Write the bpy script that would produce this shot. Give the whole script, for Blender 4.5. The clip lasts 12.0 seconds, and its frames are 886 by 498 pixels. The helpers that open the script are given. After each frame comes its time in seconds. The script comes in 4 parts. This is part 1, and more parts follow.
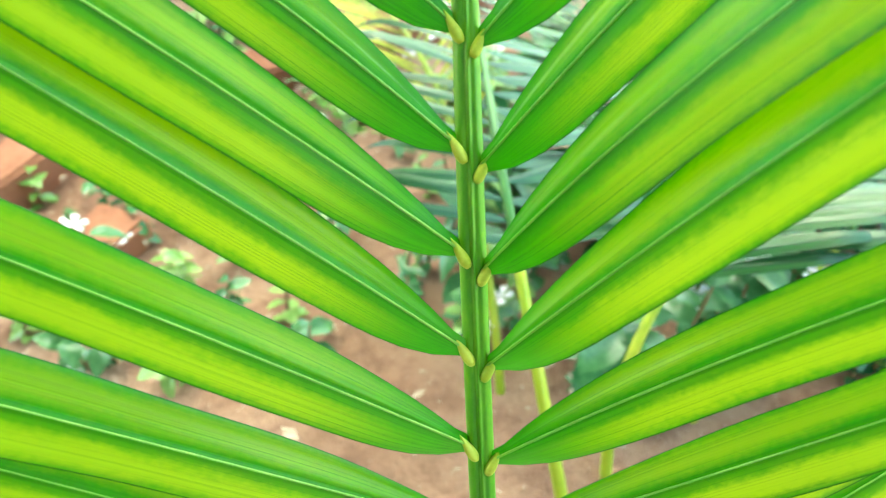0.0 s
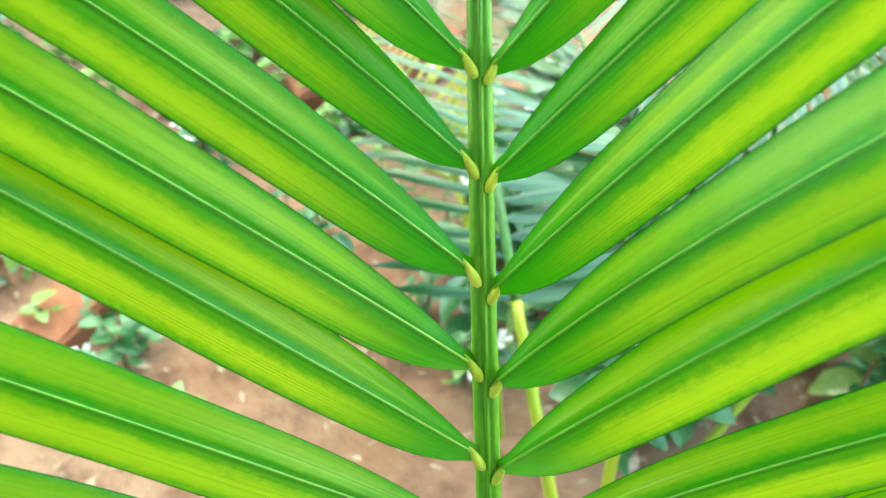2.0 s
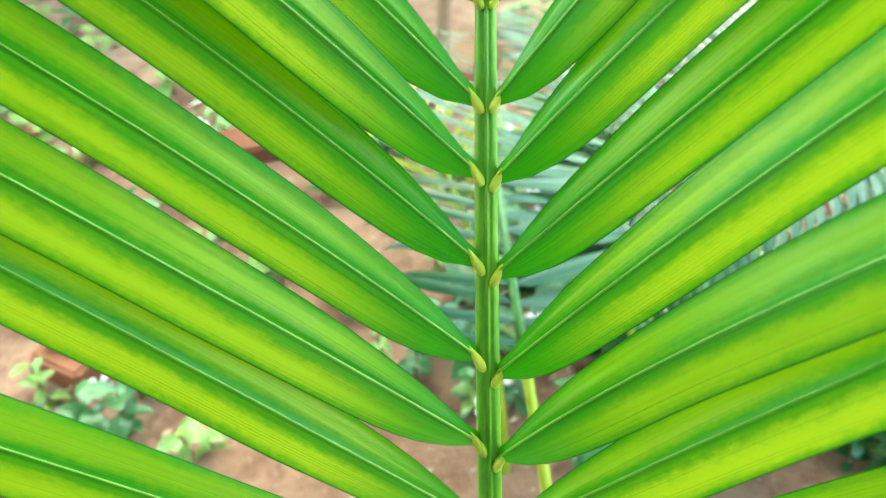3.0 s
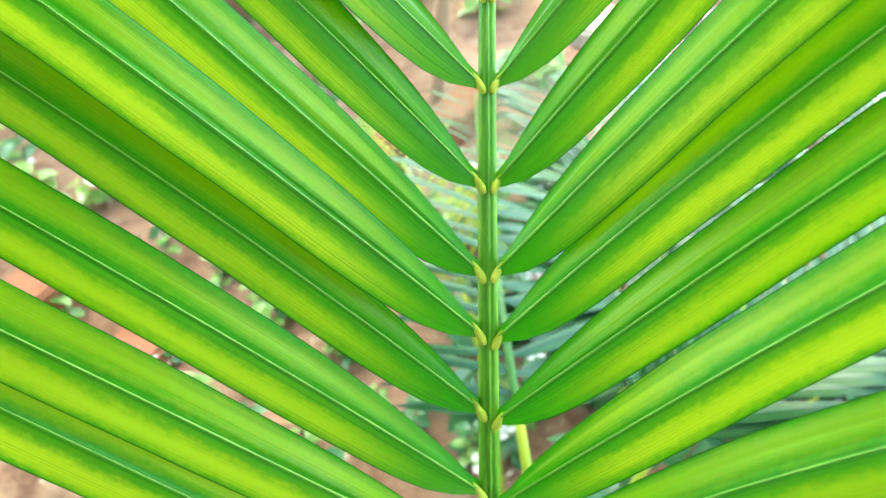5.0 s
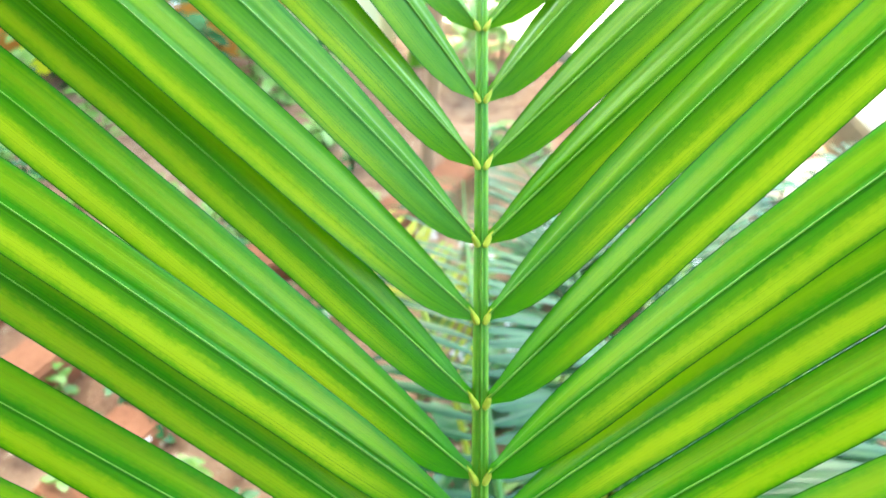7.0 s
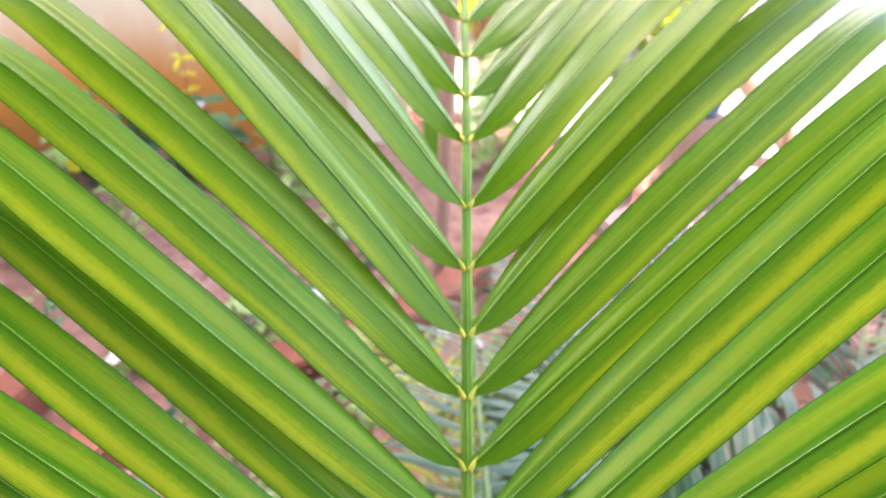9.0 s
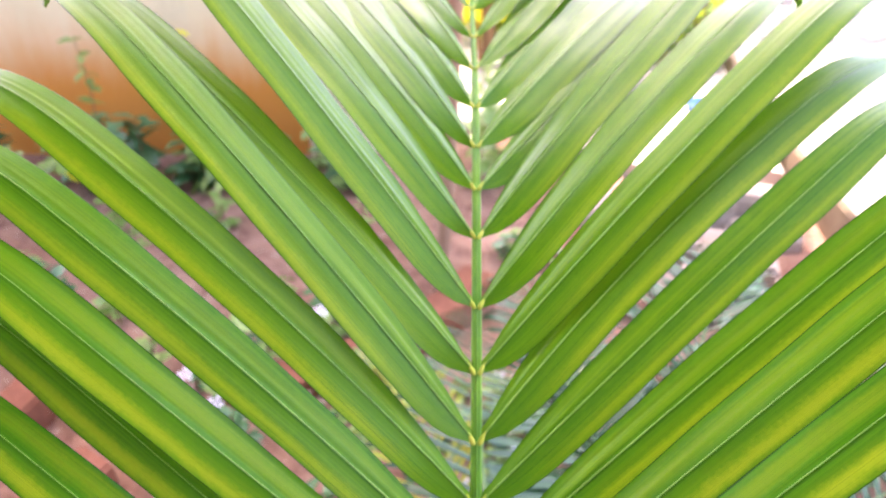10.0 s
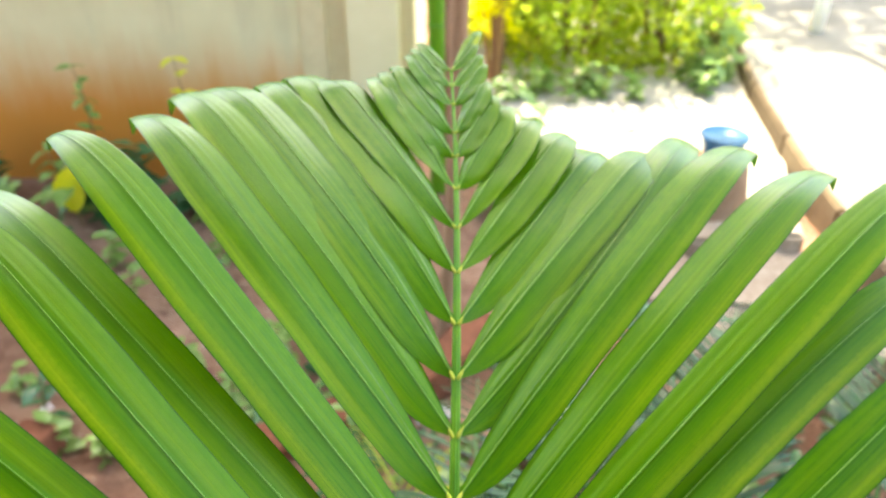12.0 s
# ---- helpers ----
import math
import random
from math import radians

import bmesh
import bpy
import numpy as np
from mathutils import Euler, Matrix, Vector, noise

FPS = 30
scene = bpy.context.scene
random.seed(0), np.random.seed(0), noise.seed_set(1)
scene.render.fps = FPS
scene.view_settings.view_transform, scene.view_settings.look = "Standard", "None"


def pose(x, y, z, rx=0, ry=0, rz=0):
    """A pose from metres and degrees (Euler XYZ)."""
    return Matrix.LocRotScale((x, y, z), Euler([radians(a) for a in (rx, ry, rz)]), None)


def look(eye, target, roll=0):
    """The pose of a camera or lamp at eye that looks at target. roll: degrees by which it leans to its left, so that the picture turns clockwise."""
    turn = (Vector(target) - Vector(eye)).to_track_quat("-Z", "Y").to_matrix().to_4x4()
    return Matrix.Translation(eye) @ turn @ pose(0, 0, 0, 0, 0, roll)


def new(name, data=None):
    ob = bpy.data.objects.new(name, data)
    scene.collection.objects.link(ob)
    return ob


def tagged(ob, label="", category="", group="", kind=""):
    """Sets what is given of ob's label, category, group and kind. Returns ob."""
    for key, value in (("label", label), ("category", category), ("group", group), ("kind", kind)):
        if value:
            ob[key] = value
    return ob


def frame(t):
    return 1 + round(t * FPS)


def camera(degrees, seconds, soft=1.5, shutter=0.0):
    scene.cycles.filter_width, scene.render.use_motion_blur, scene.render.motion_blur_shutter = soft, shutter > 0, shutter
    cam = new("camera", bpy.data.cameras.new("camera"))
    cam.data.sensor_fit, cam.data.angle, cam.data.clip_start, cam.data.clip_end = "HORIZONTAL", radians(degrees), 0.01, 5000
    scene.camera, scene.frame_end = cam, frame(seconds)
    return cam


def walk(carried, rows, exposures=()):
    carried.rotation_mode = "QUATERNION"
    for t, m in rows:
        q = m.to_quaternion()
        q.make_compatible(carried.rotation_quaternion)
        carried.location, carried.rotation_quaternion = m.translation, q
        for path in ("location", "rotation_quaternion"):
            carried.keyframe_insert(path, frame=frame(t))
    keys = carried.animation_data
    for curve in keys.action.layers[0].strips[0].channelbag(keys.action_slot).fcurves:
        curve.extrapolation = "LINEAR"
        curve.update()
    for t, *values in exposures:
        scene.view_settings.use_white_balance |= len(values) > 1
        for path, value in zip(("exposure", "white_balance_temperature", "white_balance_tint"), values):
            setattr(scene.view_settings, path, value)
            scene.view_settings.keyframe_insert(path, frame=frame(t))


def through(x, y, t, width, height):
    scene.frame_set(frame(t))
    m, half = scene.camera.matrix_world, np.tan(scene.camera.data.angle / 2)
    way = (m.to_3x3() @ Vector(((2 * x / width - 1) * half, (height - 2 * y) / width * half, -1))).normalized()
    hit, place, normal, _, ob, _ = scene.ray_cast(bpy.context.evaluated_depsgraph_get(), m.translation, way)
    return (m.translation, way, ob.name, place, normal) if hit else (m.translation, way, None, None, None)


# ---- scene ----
def aim(x, y, z, yaw, pitch, roll):
    return pose(x, y, z, 90 + pitch, 0, yaw) @ pose(0, 0, 0, 0, 0, roll)


# ---- camera and its way along the frond ----
cam = camera(62.0, 12.0, soft=1.25, shutter=0.25)
cam.data.dof.use_dof = True
cam.data.dof.focus_distance = 0.275
cam.data.dof.aperture_fstop = 11.0
walk(cam, [
    (0.0, aim(-0.0116, -0.2043, 0.7796, -1.23, -43.30, -0.90)),
    (0.5, aim(-0.0167, -0.2069, 0.7775, -1.80, -43.18, -0.78)),
    (1.0, aim(-0.0167, -0.2000, 0.7793, -2.14, -43.33, -0.70)),
    (1.5, aim(-0.0189, -0.1944, 0.7964, -2.07, -42.29, -0.59)),
    (2.0, aim(-0.0179, -0.1913, 0.8167, -1.73, -41.97, -0.18)),
    (2.5, aim(-0.0173, -0.1919, 0.8367, -1.07, -41.37, -0.20)),
    (3.0, aim(-0.0176, -0.1914, 0.8532, -0.75, -40.65, -0.25)),
    (3.2, aim(-0.0163, -0.1912, 0.8616, -0.79, -40.34, -0.17)),
    (4.8, aim(-0.0226, -0.1912, 0.9117, -1.95, -38.61, 0.20)),
    (5.0, aim(-0.0228, -0.1833, 0.9180, -1.40, -39.14, 0.09)),
    (5.5, aim(-0.0164, -0.1787, 0.9370, -0.45, -39.05, -0.04)),
    (6.0, aim(-0.0164, -0.1774, 0.9612, -0.26, -37.60, 0.20)),
    (6.5, aim(-0.0219, -0.1790, 0.9902, -1.62, -37.03, 0.15)),
    (7.0, aim(-0.0305, -0.1739, 1.0124, -2.91, -36.15, 1.58)),
    (7.2, aim(-0.0318, -0.1717, 1.0205, -3.34, -35.32, 2.07)),
    (8.8, aim(-0.0170, -0.1635, 1.0966, -1.08, -31.64, 0.13)),
    (9.0, aim(-0.0157, -0.1642, 1.1114, -1.03, -31.47, -0.07)),
    (9.5, aim(-0.0182, -0.1542, 1.1448, -1.38, -31.63, -0.12)),
    (10.0, aim(-0.0218, -0.1302, 1.1628, -1.14, -31.99, 0.52)),
    (10.5, aim(-0.0140, -0.1069, 1.1848, -1.08, -31.71, 0.33)),
    (11.0, aim(-0.0086, -0.0757, 1.2067, 0.08, -31.80, -0.26)),
    (11.5, aim(-0.0034, -0.0437, 1.2299, -0.58, -32.73, -0.09)),
    (12.0, aim(0.0000, -0.0000, 1.2500, 0.00, -33.00, -0.00)),
], exposures=[
    (0.0, 3.84, 7900, -27), (3.2, 3.70, 7600, -25), (5.0, 3.77, 7500, -23), (6.0, 3.74, 7400, -16), (7.2, 3.58, 7250, -19), (8.8, 3.27, 7200, 34), (10.0, 3.15, 7200, 30), (10.8, 3.04, 7500, 19), (12.0, 2.66, 8100, 0),
])

# ---- daylight: high sun ahead, hazy sky; an unseen tree added behind the wall shades the bed ----
SUN_ELEV, SUN_TURN = 60.0, 8.0      # degrees above the horizon; degrees left of straight ahead
world = bpy.data.worlds.new("sky")
scene.world = world
world.use_nodes = True
wn = world.node_tree
sky = wn.nodes.new("ShaderNodeTexSky")
sky.sky_type = 'NISHITA'
sky.sun_disc = False
sky.sun_elevation = radians(SUN_ELEV)
sky.sun_rotation = radians(-SUN_TURN)
sky.air_density, sky.dust_density = 1.0, 2.7
wn.links.new(sky.outputs[0], wn.nodes["Background"].inputs[0])
wn.nodes["Background"].inputs[1].default_value = 0.15
sun = new("sun", bpy.data.lights.new("sun", 'SUN'))
sun.data.energy, sun.data.angle, sun.data.color = 3.0, radians(0.53), (1.0, 0.95, 0.86)
sun.matrix_world = look(
    (-math.sin(radians(SUN_TURN)) * 10 * math.cos(radians(SUN_ELEV)), math.cos(radians(SUN_TURN)) * 10 * math.cos(radians(SUN_ELEV)),
     10 * math.sin(radians(SUN_ELEV))), (0, 0, 0))


# ---- materials ----
def material(name):
    m = bpy.data.materials.new(name)
    m.use_nodes = True
    m.node_tree.nodes.clear()
    return m, m.node_tree


def math_node(nt, op, a, b=None, clamp=False):
    n = nt.nodes.new("ShaderNodeMath")
    n.operation, n.use_clamp = op, clamp
    for i, val in enumerate((a, b)):
        if val is None:
            continue
        if isinstance(val, (int, float)):
            n.inputs[i].default_value = val
        else:
            nt.links.new(val, n.inputs[i])
    return n.outputs[0]


def ramp_node(nt, val, lo, hi, a=0.0, b=1.0):
    n = nt.nodes.new("ShaderNodeMapRange")
    n.interpolation_type = 'SMOOTHSTEP'
    nt.links.new(val, n.inputs[0])
    for i, x in zip((1, 2, 3, 4), (lo, hi, a, b)):
        n.inputs[i].default_value = x
    return n.outputs[0]


def mix_node(nt, fac, a, b, blend='MIX'):
    n = nt.nodes.new("ShaderNodeMix")
    n.data_type, n.blend_type = 'RGBA', blend
    for i, val in ((0, fac), (6, a), (7, b)):
        if isinstance(val, (int, float)):
            n.inputs[i].default_value = val
        elif isinstance(val, tuple):
            n.inputs[i].default_value = (*val, 1)
        else:
            nt.links.new(val, n.inputs[i])
    return n.outputs[2]


def noise_node(nt, vec, scale, detail=4.0, rough=0.55, stretch=None):
    n = nt.nodes.new("ShaderNodeTexNoise")
    n.inputs["Scale"].default_value, n.inputs["Detail"].default_value, n.inputs["Roughness"].default_value = scale, detail, rough
    if stretch:
        mp = nt.nodes.new("ShaderNodeMapping")
        mp.inputs["Scale"].default_value = stretch
        nt.links.new(vec, mp.inputs[0])
        vec = mp.outputs[0]
    nt.links.new(vec, n.inputs["Vector"])
    return n.outputs[0]


def coords(nt, which="Object"):
    return nt.nodes.new("ShaderNodeTexCoord").outputs[which]


def finish(nt, colour, rough=0.6, spec=0.4, bump=None, bump_size=0.002, strength=0.4, through=0.0, through_colour=None, metal=0.0, coat=0.0):
    out = nt.nodes.new("ShaderNodeOutputMaterial")
    p = nt.nodes.new("ShaderNodeBsdfPrincipled")
    for key, val in (("Base Color", colour), ("Roughness", rough), ("Specular IOR Level", spec), ("Metallic", metal), ("Coat Weight", coat)):
        if isinstance(val, (int, float)):
            p.inputs[key].default_value = val
        elif isinstance(val, tuple):
            p.inputs[key].default_value = (*val, 1)
        else:
            nt.links.new(val, p.inputs[key])
    shader = p.outputs[0]
    if bump is not None:
        b = nt.nodes.new("ShaderNodeBump")
        b.inputs["Strength"].default_value, b.inputs["Distance"].default_value = strength, bump_size
        nt.links.new(bump, b.inputs["Height"])
        nt.links.new(b.outputs[0], p.inputs["Normal"])
    p.inputs["Coat Roughness"].default_value = 0.32
    if through:
        t = nt.nodes.new("ShaderNodeBsdfTranslucent")
        if isinstance(through_colour or colour, tuple):
            t.inputs[0].default_value = (*(through_colour or colour), 1)
        else:
            nt.links.new(through_colour or colour, t.inputs[0])
        mx = nt.nodes.new("ShaderNodeMixShader")
        mx.inputs[0].default_value = through
        nt.links.new(shader, mx.inputs[1])
        nt.links.new(t.outputs[0], mx.inputs[2])
        shader = mx.outputs[0]
    nt.links.new(shader, out.inputs[0])


def object_random(nt):
    return nt.nodes.new("ShaderNodeObjectInfo").outputs["Random"]


def leaflet_material(name, deep, mid, yellow, yellow_amount, through=0.35, rough=0.36, coat=0.0, gloss=0.42, sheen=0.0):
    """Palm leaflet: parallel veins along the blade, a pale yellow band on the lower half, mottled where it meets the green."""
    m, nt = material(name)
    uv = coords(nt, "UV")
    sep = nt.nodes.new("ShaderNodeSeparateXYZ")
    nt.links.new(uv, sep.inputs[0])
    u, v = sep.outputs[0], sep.outputs[1]
    info = nt.nodes.new("ShaderNodeObjectInfo")
    rnd = info.outputs["Random"]
    tone = nt.nodes.new("ShaderNodeSeparateColor")
    nt.links.new(info.outputs["Color"], tone.inputs[0])
    off = nt.nodes.new("ShaderNodeCombineXYZ")
    nt.links.new(math_node(nt, 'MULTIPLY', rnd, 37.0), off.inputs[2])
    nt.links.new(u, off.inputs[0])
    nt.links.new(v, off.inputs[1])
    vec = off.outputs[0]
    streak = noise_node(nt, vec, 1.0, 3.0, 0.6, (1.2, 13.0, 1.0))
    fine = noise_node(nt, vec, 1.0, 2.0, 0.5, (0.8, 52.0, 1.0))
    patch = noise_node(nt, vec, 1.0, 4.0, 0.6, (5.0, 2.2, 1.0))
    speck = noise_node(nt, vec, 1.0, 3.0, 0.6, (150.0, 8.0, 1.0))
    blot = noise_node(nt, vec, 1.0, 3.0, 0.6, (42.0, 4.0, 1.0))

    # on the young leaflets the pale band moves out to the margin
    outward = math_node(nt, 'MULTIPLY', math_node(nt, 'SUBTRACT', 0.9, tone.outputs[0]), 0.32)

    def stripe(centre, wander, wide, core):
        """A soft band along the blade about v = centre, with a mottled rim."""
        d = math_node(nt, 'ADD', math_node(nt, 'ADD', v, outward), math_node(nt, 'MULTIPLY', math_node(nt, 'SUBTRACT', patch, 0.5 + centre / wander), wander))
        d = math_node(nt, 'ABSOLUTE', d)
        d = math_node(nt, 'ADD', d, math_node(nt, 'MULTIPLY', math_node(nt, 'SUBTRACT', speck, 0.5), 0.20))
        d = math_node(nt, 'ADD', d, math_node(nt, 'MULTIPLY', math_node(nt, 'SUBTRACT', blot, 0.5), 0.28))
        d = math_node(nt, 'SUBTRACT', d, math_node(nt, 'MULTIPLY', math_node(nt, 'SUBTRACT', tone.outputs[0], 0.8), 0.30))
        return ramp_node(nt, d, wide, core)
    band = math_node(nt, 'MULTIPLY', stripe(-0.62, 0.34, 0.46, 0.02), 1.0)
    soft = math_node(nt, 'MULTIPLY', stripe(-0.55, 0.5, 0.70, 0.05), 0.24)
    low_green = ramp_node(nt, math_node(nt, 'ADD', v, math_node(nt, 'MULTIPLY', blot, 0.3)), -0.86, -0.72, 0.72, 1.0)
    band = math_node(nt, 'MULTIPLY', math_node(nt, 'MAXIMUM', band, soft), low_green)
    band2 = math_node(nt, 'MULTIPLY', stripe(0.55, 0.5, 0.50, 0.0), math_node(nt, 'MULTIPLY', tone.outputs[0], 0.62))
    amount = math_node(nt, 'MULTIPLY', ramp_node(nt, u, 0.03, 0.22), ramp_node(nt, u, 0.97, 0.62))
    amount = math_node(nt, 'MULTIPLY', amount, ramp_node(nt, rnd, -0.4, 0.8, 0.45, 1.0))
    yel = math_node(nt, 'MULTIPLY', math_node(nt, 'MAXIMUM', band, band2), amount)
    yel = math_node(nt, 'MULTIPLY', yel, ramp_node(nt, tone.outputs[0], 0.0, 0.9, 0.1, 1.0))
    yel = math_node(nt, 'MULTIPLY', yel, yellow_amount, True)
    young = mix_node(nt, ramp_node(nt, tone.outputs[0], 0.95, 0.4, 0.0, 1.0), mid, (mid[0] * 2.6, mid[1] * 1.08, mid[2]))
    green = mix_node(nt, ramp_node(nt, streak, 0.25, 0.75, 0.15, 0.8), deep, young)
    green = mix_node(nt, ramp_node(nt, blot, 0.40, 0.70, 0.0, 0.45), green, young)
    green = mix_node(nt, ramp_node(nt, rnd, 0.0, 1.0, 0.0, 0.4), green, young)
    near = math_node(nt, 'ABSOLUTE', math_node(nt, 'ADD', v, 0.10))
    green = mix_node(nt, ramp_node(nt, near, 0.45, 0.05, 0.0, 0.28), green, deep)
    col = mix_node(nt, yel, green, yellow)
    dark = tuple(0.45 * c for c in deep)
    # thin veins, then painted shadow lines beside the midrib and along the margin
    col = mix_node(nt, math_node(nt, 'MULTIPLY', ramp_node(nt, fine, 0.58, 0.70), ramp_node(nt, u, 0.45, 0.04, 0.18, 0.5)), col, mid)
    col = mix_node(nt, math_node(nt, 'MULTIPLY', ramp_node(nt, fine, 0.46, 0.32), ramp_node(nt, u, 0.45, 0.04, 0.26, 0.85)), col, deep)
    rib_shadow = math_node(nt, 'ABSOLUTE', math_node(nt, 'ADD', v, 0.075))
    col = mix_node(nt, ramp_node(nt, rib_shadow, 0.045, 0.015, 0.0, 0.28), col, dark)
    edge = math_node(nt, 'ABSOLUTE', v)
    col = mix_node(nt, ramp_node(nt, edge, 0.955, 0.985, 0.0, 0.8), col, dark)
    h = math_node(nt, 'ADD', math_node(nt, 'MULTIPLY', fine, 0.6), streak)
    r = ramp_node(nt, patch, 0.3, 0.7, rough - 0.05, rough + 0.08)
    # waxy skin: the sheen grows where the blade is seen along its surface
    rim = nt.nodes.new("ShaderNodeLayerWeight")
    rim.inputs[0].default_value = 0.5
    shine = ramp_node(nt, rim.outputs["Facing"], 0.27, 0.54, gloss, gloss + sheen)
    finish(nt, col, r, shine, h, 0.0005, 0.18, through, col, 0.0, coat)
    return m


def plain_material(name, a, b, scale, rough=0.6, spec=0.4, bump=0.002, strength=0.5, through=0.0, stretch=None, fine=6.0, coat=0.0, metal=0.0):
    """Two tones mixed at two sizes, with a matching fine relief."""
    m, nt = material(name)
    co = coords(nt)
    big = noise_node(nt, co, scale, 5.0, 0.6, stretch)
    small = noise_node(nt, co, scale * fine, 4.0, 0.6, stretch)
    rnd = object_random(nt)
    fac = math_node(nt, 'ADD', math_node(nt, 'MULTIPLY', big, 0.65), math_node(nt, 'MULTIPLY', small, 0.35))
    fac = math_node(nt, 'ADD', fac, math_node(nt, 'MULTIPLY', math_node(nt, 'SUBTRACT', rnd, 0.5), 0.22))
    col = mix_node(nt, ramp_node(nt, fac, 0.32, 0.68), a, b)
    finish(nt, col, rough, spec, math_node(nt, 'ADD', big, math_node(nt, 'MULTIPLY', small, 0.6)), bump, strength, through, col, metal, coat)
    return m


M_LEAF = leaflet_material("leaflet_green", (0.016, 0.145, 0.003), (0.050, 0.290, 0.004), (0.41, 0.53, 0.020), 0.95, 0.28, 0.33, 0.0, 0.38, 1.3)
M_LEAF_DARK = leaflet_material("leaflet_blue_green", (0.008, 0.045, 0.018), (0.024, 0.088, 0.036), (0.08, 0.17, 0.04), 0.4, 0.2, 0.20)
M_LEAF_YELLOW = leaflet_material("leaflet_yellow", (0.20, 0.34, 0.03), (0.36, 0.46, 0.05), (0.70, 0.58, 0.06), 1.0, 0.35, 0.36)
M_RIB = plain_material("midrib_pale", (0.17, 0.40, 0.05), (0.26, 0.50, 0.09), 60, 0.4, 0.5, 0.0003, 0.3, 0.1)
M_PULVINUS = plain_material("pulvinus_yellow", (0.36, 0.46, 0.04), (0.55, 0.60, 0.09), 90, 0.45, 0.4, 0.0004, 0.4, 0.1)
M_RACHIS = plain_material("rachis_green", (0.065, 0.250, 0.008), (0.150, 0.370, 0.014), 30, 0.4, 0.5, 0.0004, 0.4, 0.08, (4, 1, 1))
M_CANE = plain_material("cane_yellow", (0.22, 0.32, 0.02), (0.38, 0.40, 0.035), 18, 0.4, 0.5, 0.0006, 0.4, 0.05)
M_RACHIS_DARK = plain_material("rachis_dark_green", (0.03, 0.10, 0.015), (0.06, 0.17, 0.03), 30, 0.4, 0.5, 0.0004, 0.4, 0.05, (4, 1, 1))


def soil_material():
    m, nt = material("red_soil")
    co = coords(nt)
    big = noise_node(nt, co, 1.6, 5.0, 0.6)
    mid = noise_node(nt, co, 14.0, 6.0, 0.65)
    small = noise_node(nt, co, 90.0, 5.0, 0.7)
    col = mix_node(nt, ramp_node(nt, big, 0.35, 0.65), (0.27, 0.138, 0.090), (0.38, 0.230, 0.165))
    col = mix_node(nt, ramp_node(nt, mid, 0.40, 0.72), col, (0.16, 0.078, 0.052))
    col = mix_node(nt, ramp_node(nt, small, 0.60, 0.74, 0.0, 0.7), col, (0.54, 0.42, 0.35))
    h = math_node(nt, 'ADD', mid, math_node(nt, 'MULTIPLY', small, 0.5))
    finish(nt, col, 0.92, 0.2, h, 0.02, 0.8)
    return m


def wall_material():
    """Cream wash, splashed with red earth along the foot of the wall."""
    m, nt = material("stained_cream_plaster")
    geo = nt.nodes.new("ShaderNodeNewGeometry")
    sep = nt.nodes.new("ShaderNodeSeparateXYZ")
    nt.links.new(geo.outputs["Position"], sep.inputs[0])
    co = coords(nt)
    big = noise_node(nt, co, 1.3, 5.0, 0.6)
    runs = noise_node(nt, co, 3.0, 5.0, 0.65, (3.0, 3.0, 0.35))
    fine = noise_node(nt, co, 60.0, 4.0, 0.6)
    base = mix_node(nt, ramp_node(nt, big, 0.35, 0.68), (0.66, 0.61, 0.39), (0.80, 0.75, 0.51))
    base = mix_node(nt, ramp_node(nt, runs, 0.50, 0.75, 0.0, 0.22), base, (0.38, 0.33, 0.23))
    hgt = math_node(nt, 'ADD', sep.outputs[2], math_node(nt, 'MULTIPLY', math_node(nt, 'SUBTRACT', runs, 0.5), 0.30))
    stain = ramp_node(nt, hgt, 0.58, 0.22)
    col = mix_node(nt, stain, base, (0.62, 0.245, 0.045))
    finish(nt, col, 0.85, 0.25, math_node(nt, 'ADD', fine, big), 0.004, 0.4)
    return m


M_SOIL = soil_material()
M_WALL = wall_material()
M_CREAM = plain_material("cream_paint", (0.86, 0.78, 0.52), (0.92, 0.85, 0.60), 3, 0.8, 0.25, 0.003, 0.3)
M_PAVE = plain_material("pale_concrete", (0.34, 0.30, 0.26), (0.56, 0.51, 0.44), 2.0, 0.9, 0.2, 0.004, 0.5, fine=12)
M_PATH = plain_material("worn_grey_concrete", (0.15, 0.135, 0.115), (0.29, 0.265, 0.23), 2.0, 0.9, 0.2, 0.004, 0.5, fine=12)
M_KERB = plain_material("sandy_kerb", (0.12, 0.085, 0.055), (0.21, 0.155, 0.10), 6, 0.9, 0.2, 0.004, 0.6)
M_STONE = plain_material("brown_flagstone", (0.27, 0.20, 0.15), (0.44, 0.36, 0.29), 7, 0.9, 0.25, 0.006, 0.7)
M_BRICK = plain_material("red_brick", (0.19, 0.07, 0.04), (0.31, 0.125, 0.075), 16, 0.92, 0.2, 0.004, 0.7)
M_TERRACOTTA = plain_material("terracotta", (0.27, 0.16, 0.10), (0.40, 0.26, 0.17), 9, 0.85, 0.25, 0.002, 0.5)
M_BLUE = plain_material("blue_plastic", (0.03, 0.13, 0.26), (0.06, 0.20, 0.36), 8, 0.35, 0.5, 0.0005, 0.2)
M_WOOD = plain_material("weathered_pole", (0.24, 0.13, 0.08), (0.40, 0.25, 0.17), 12, 0.85, 0.25, 0.003, 0.6, 0.0, (6, 6, 0.6))
M_WHITE = plain_material("white_gap_and_post", (0.74, 0.74, 0.72), (0.82, 0.82, 0.80), 5, 0.4, 0.5, 0.0005, 0.2, 0.5)
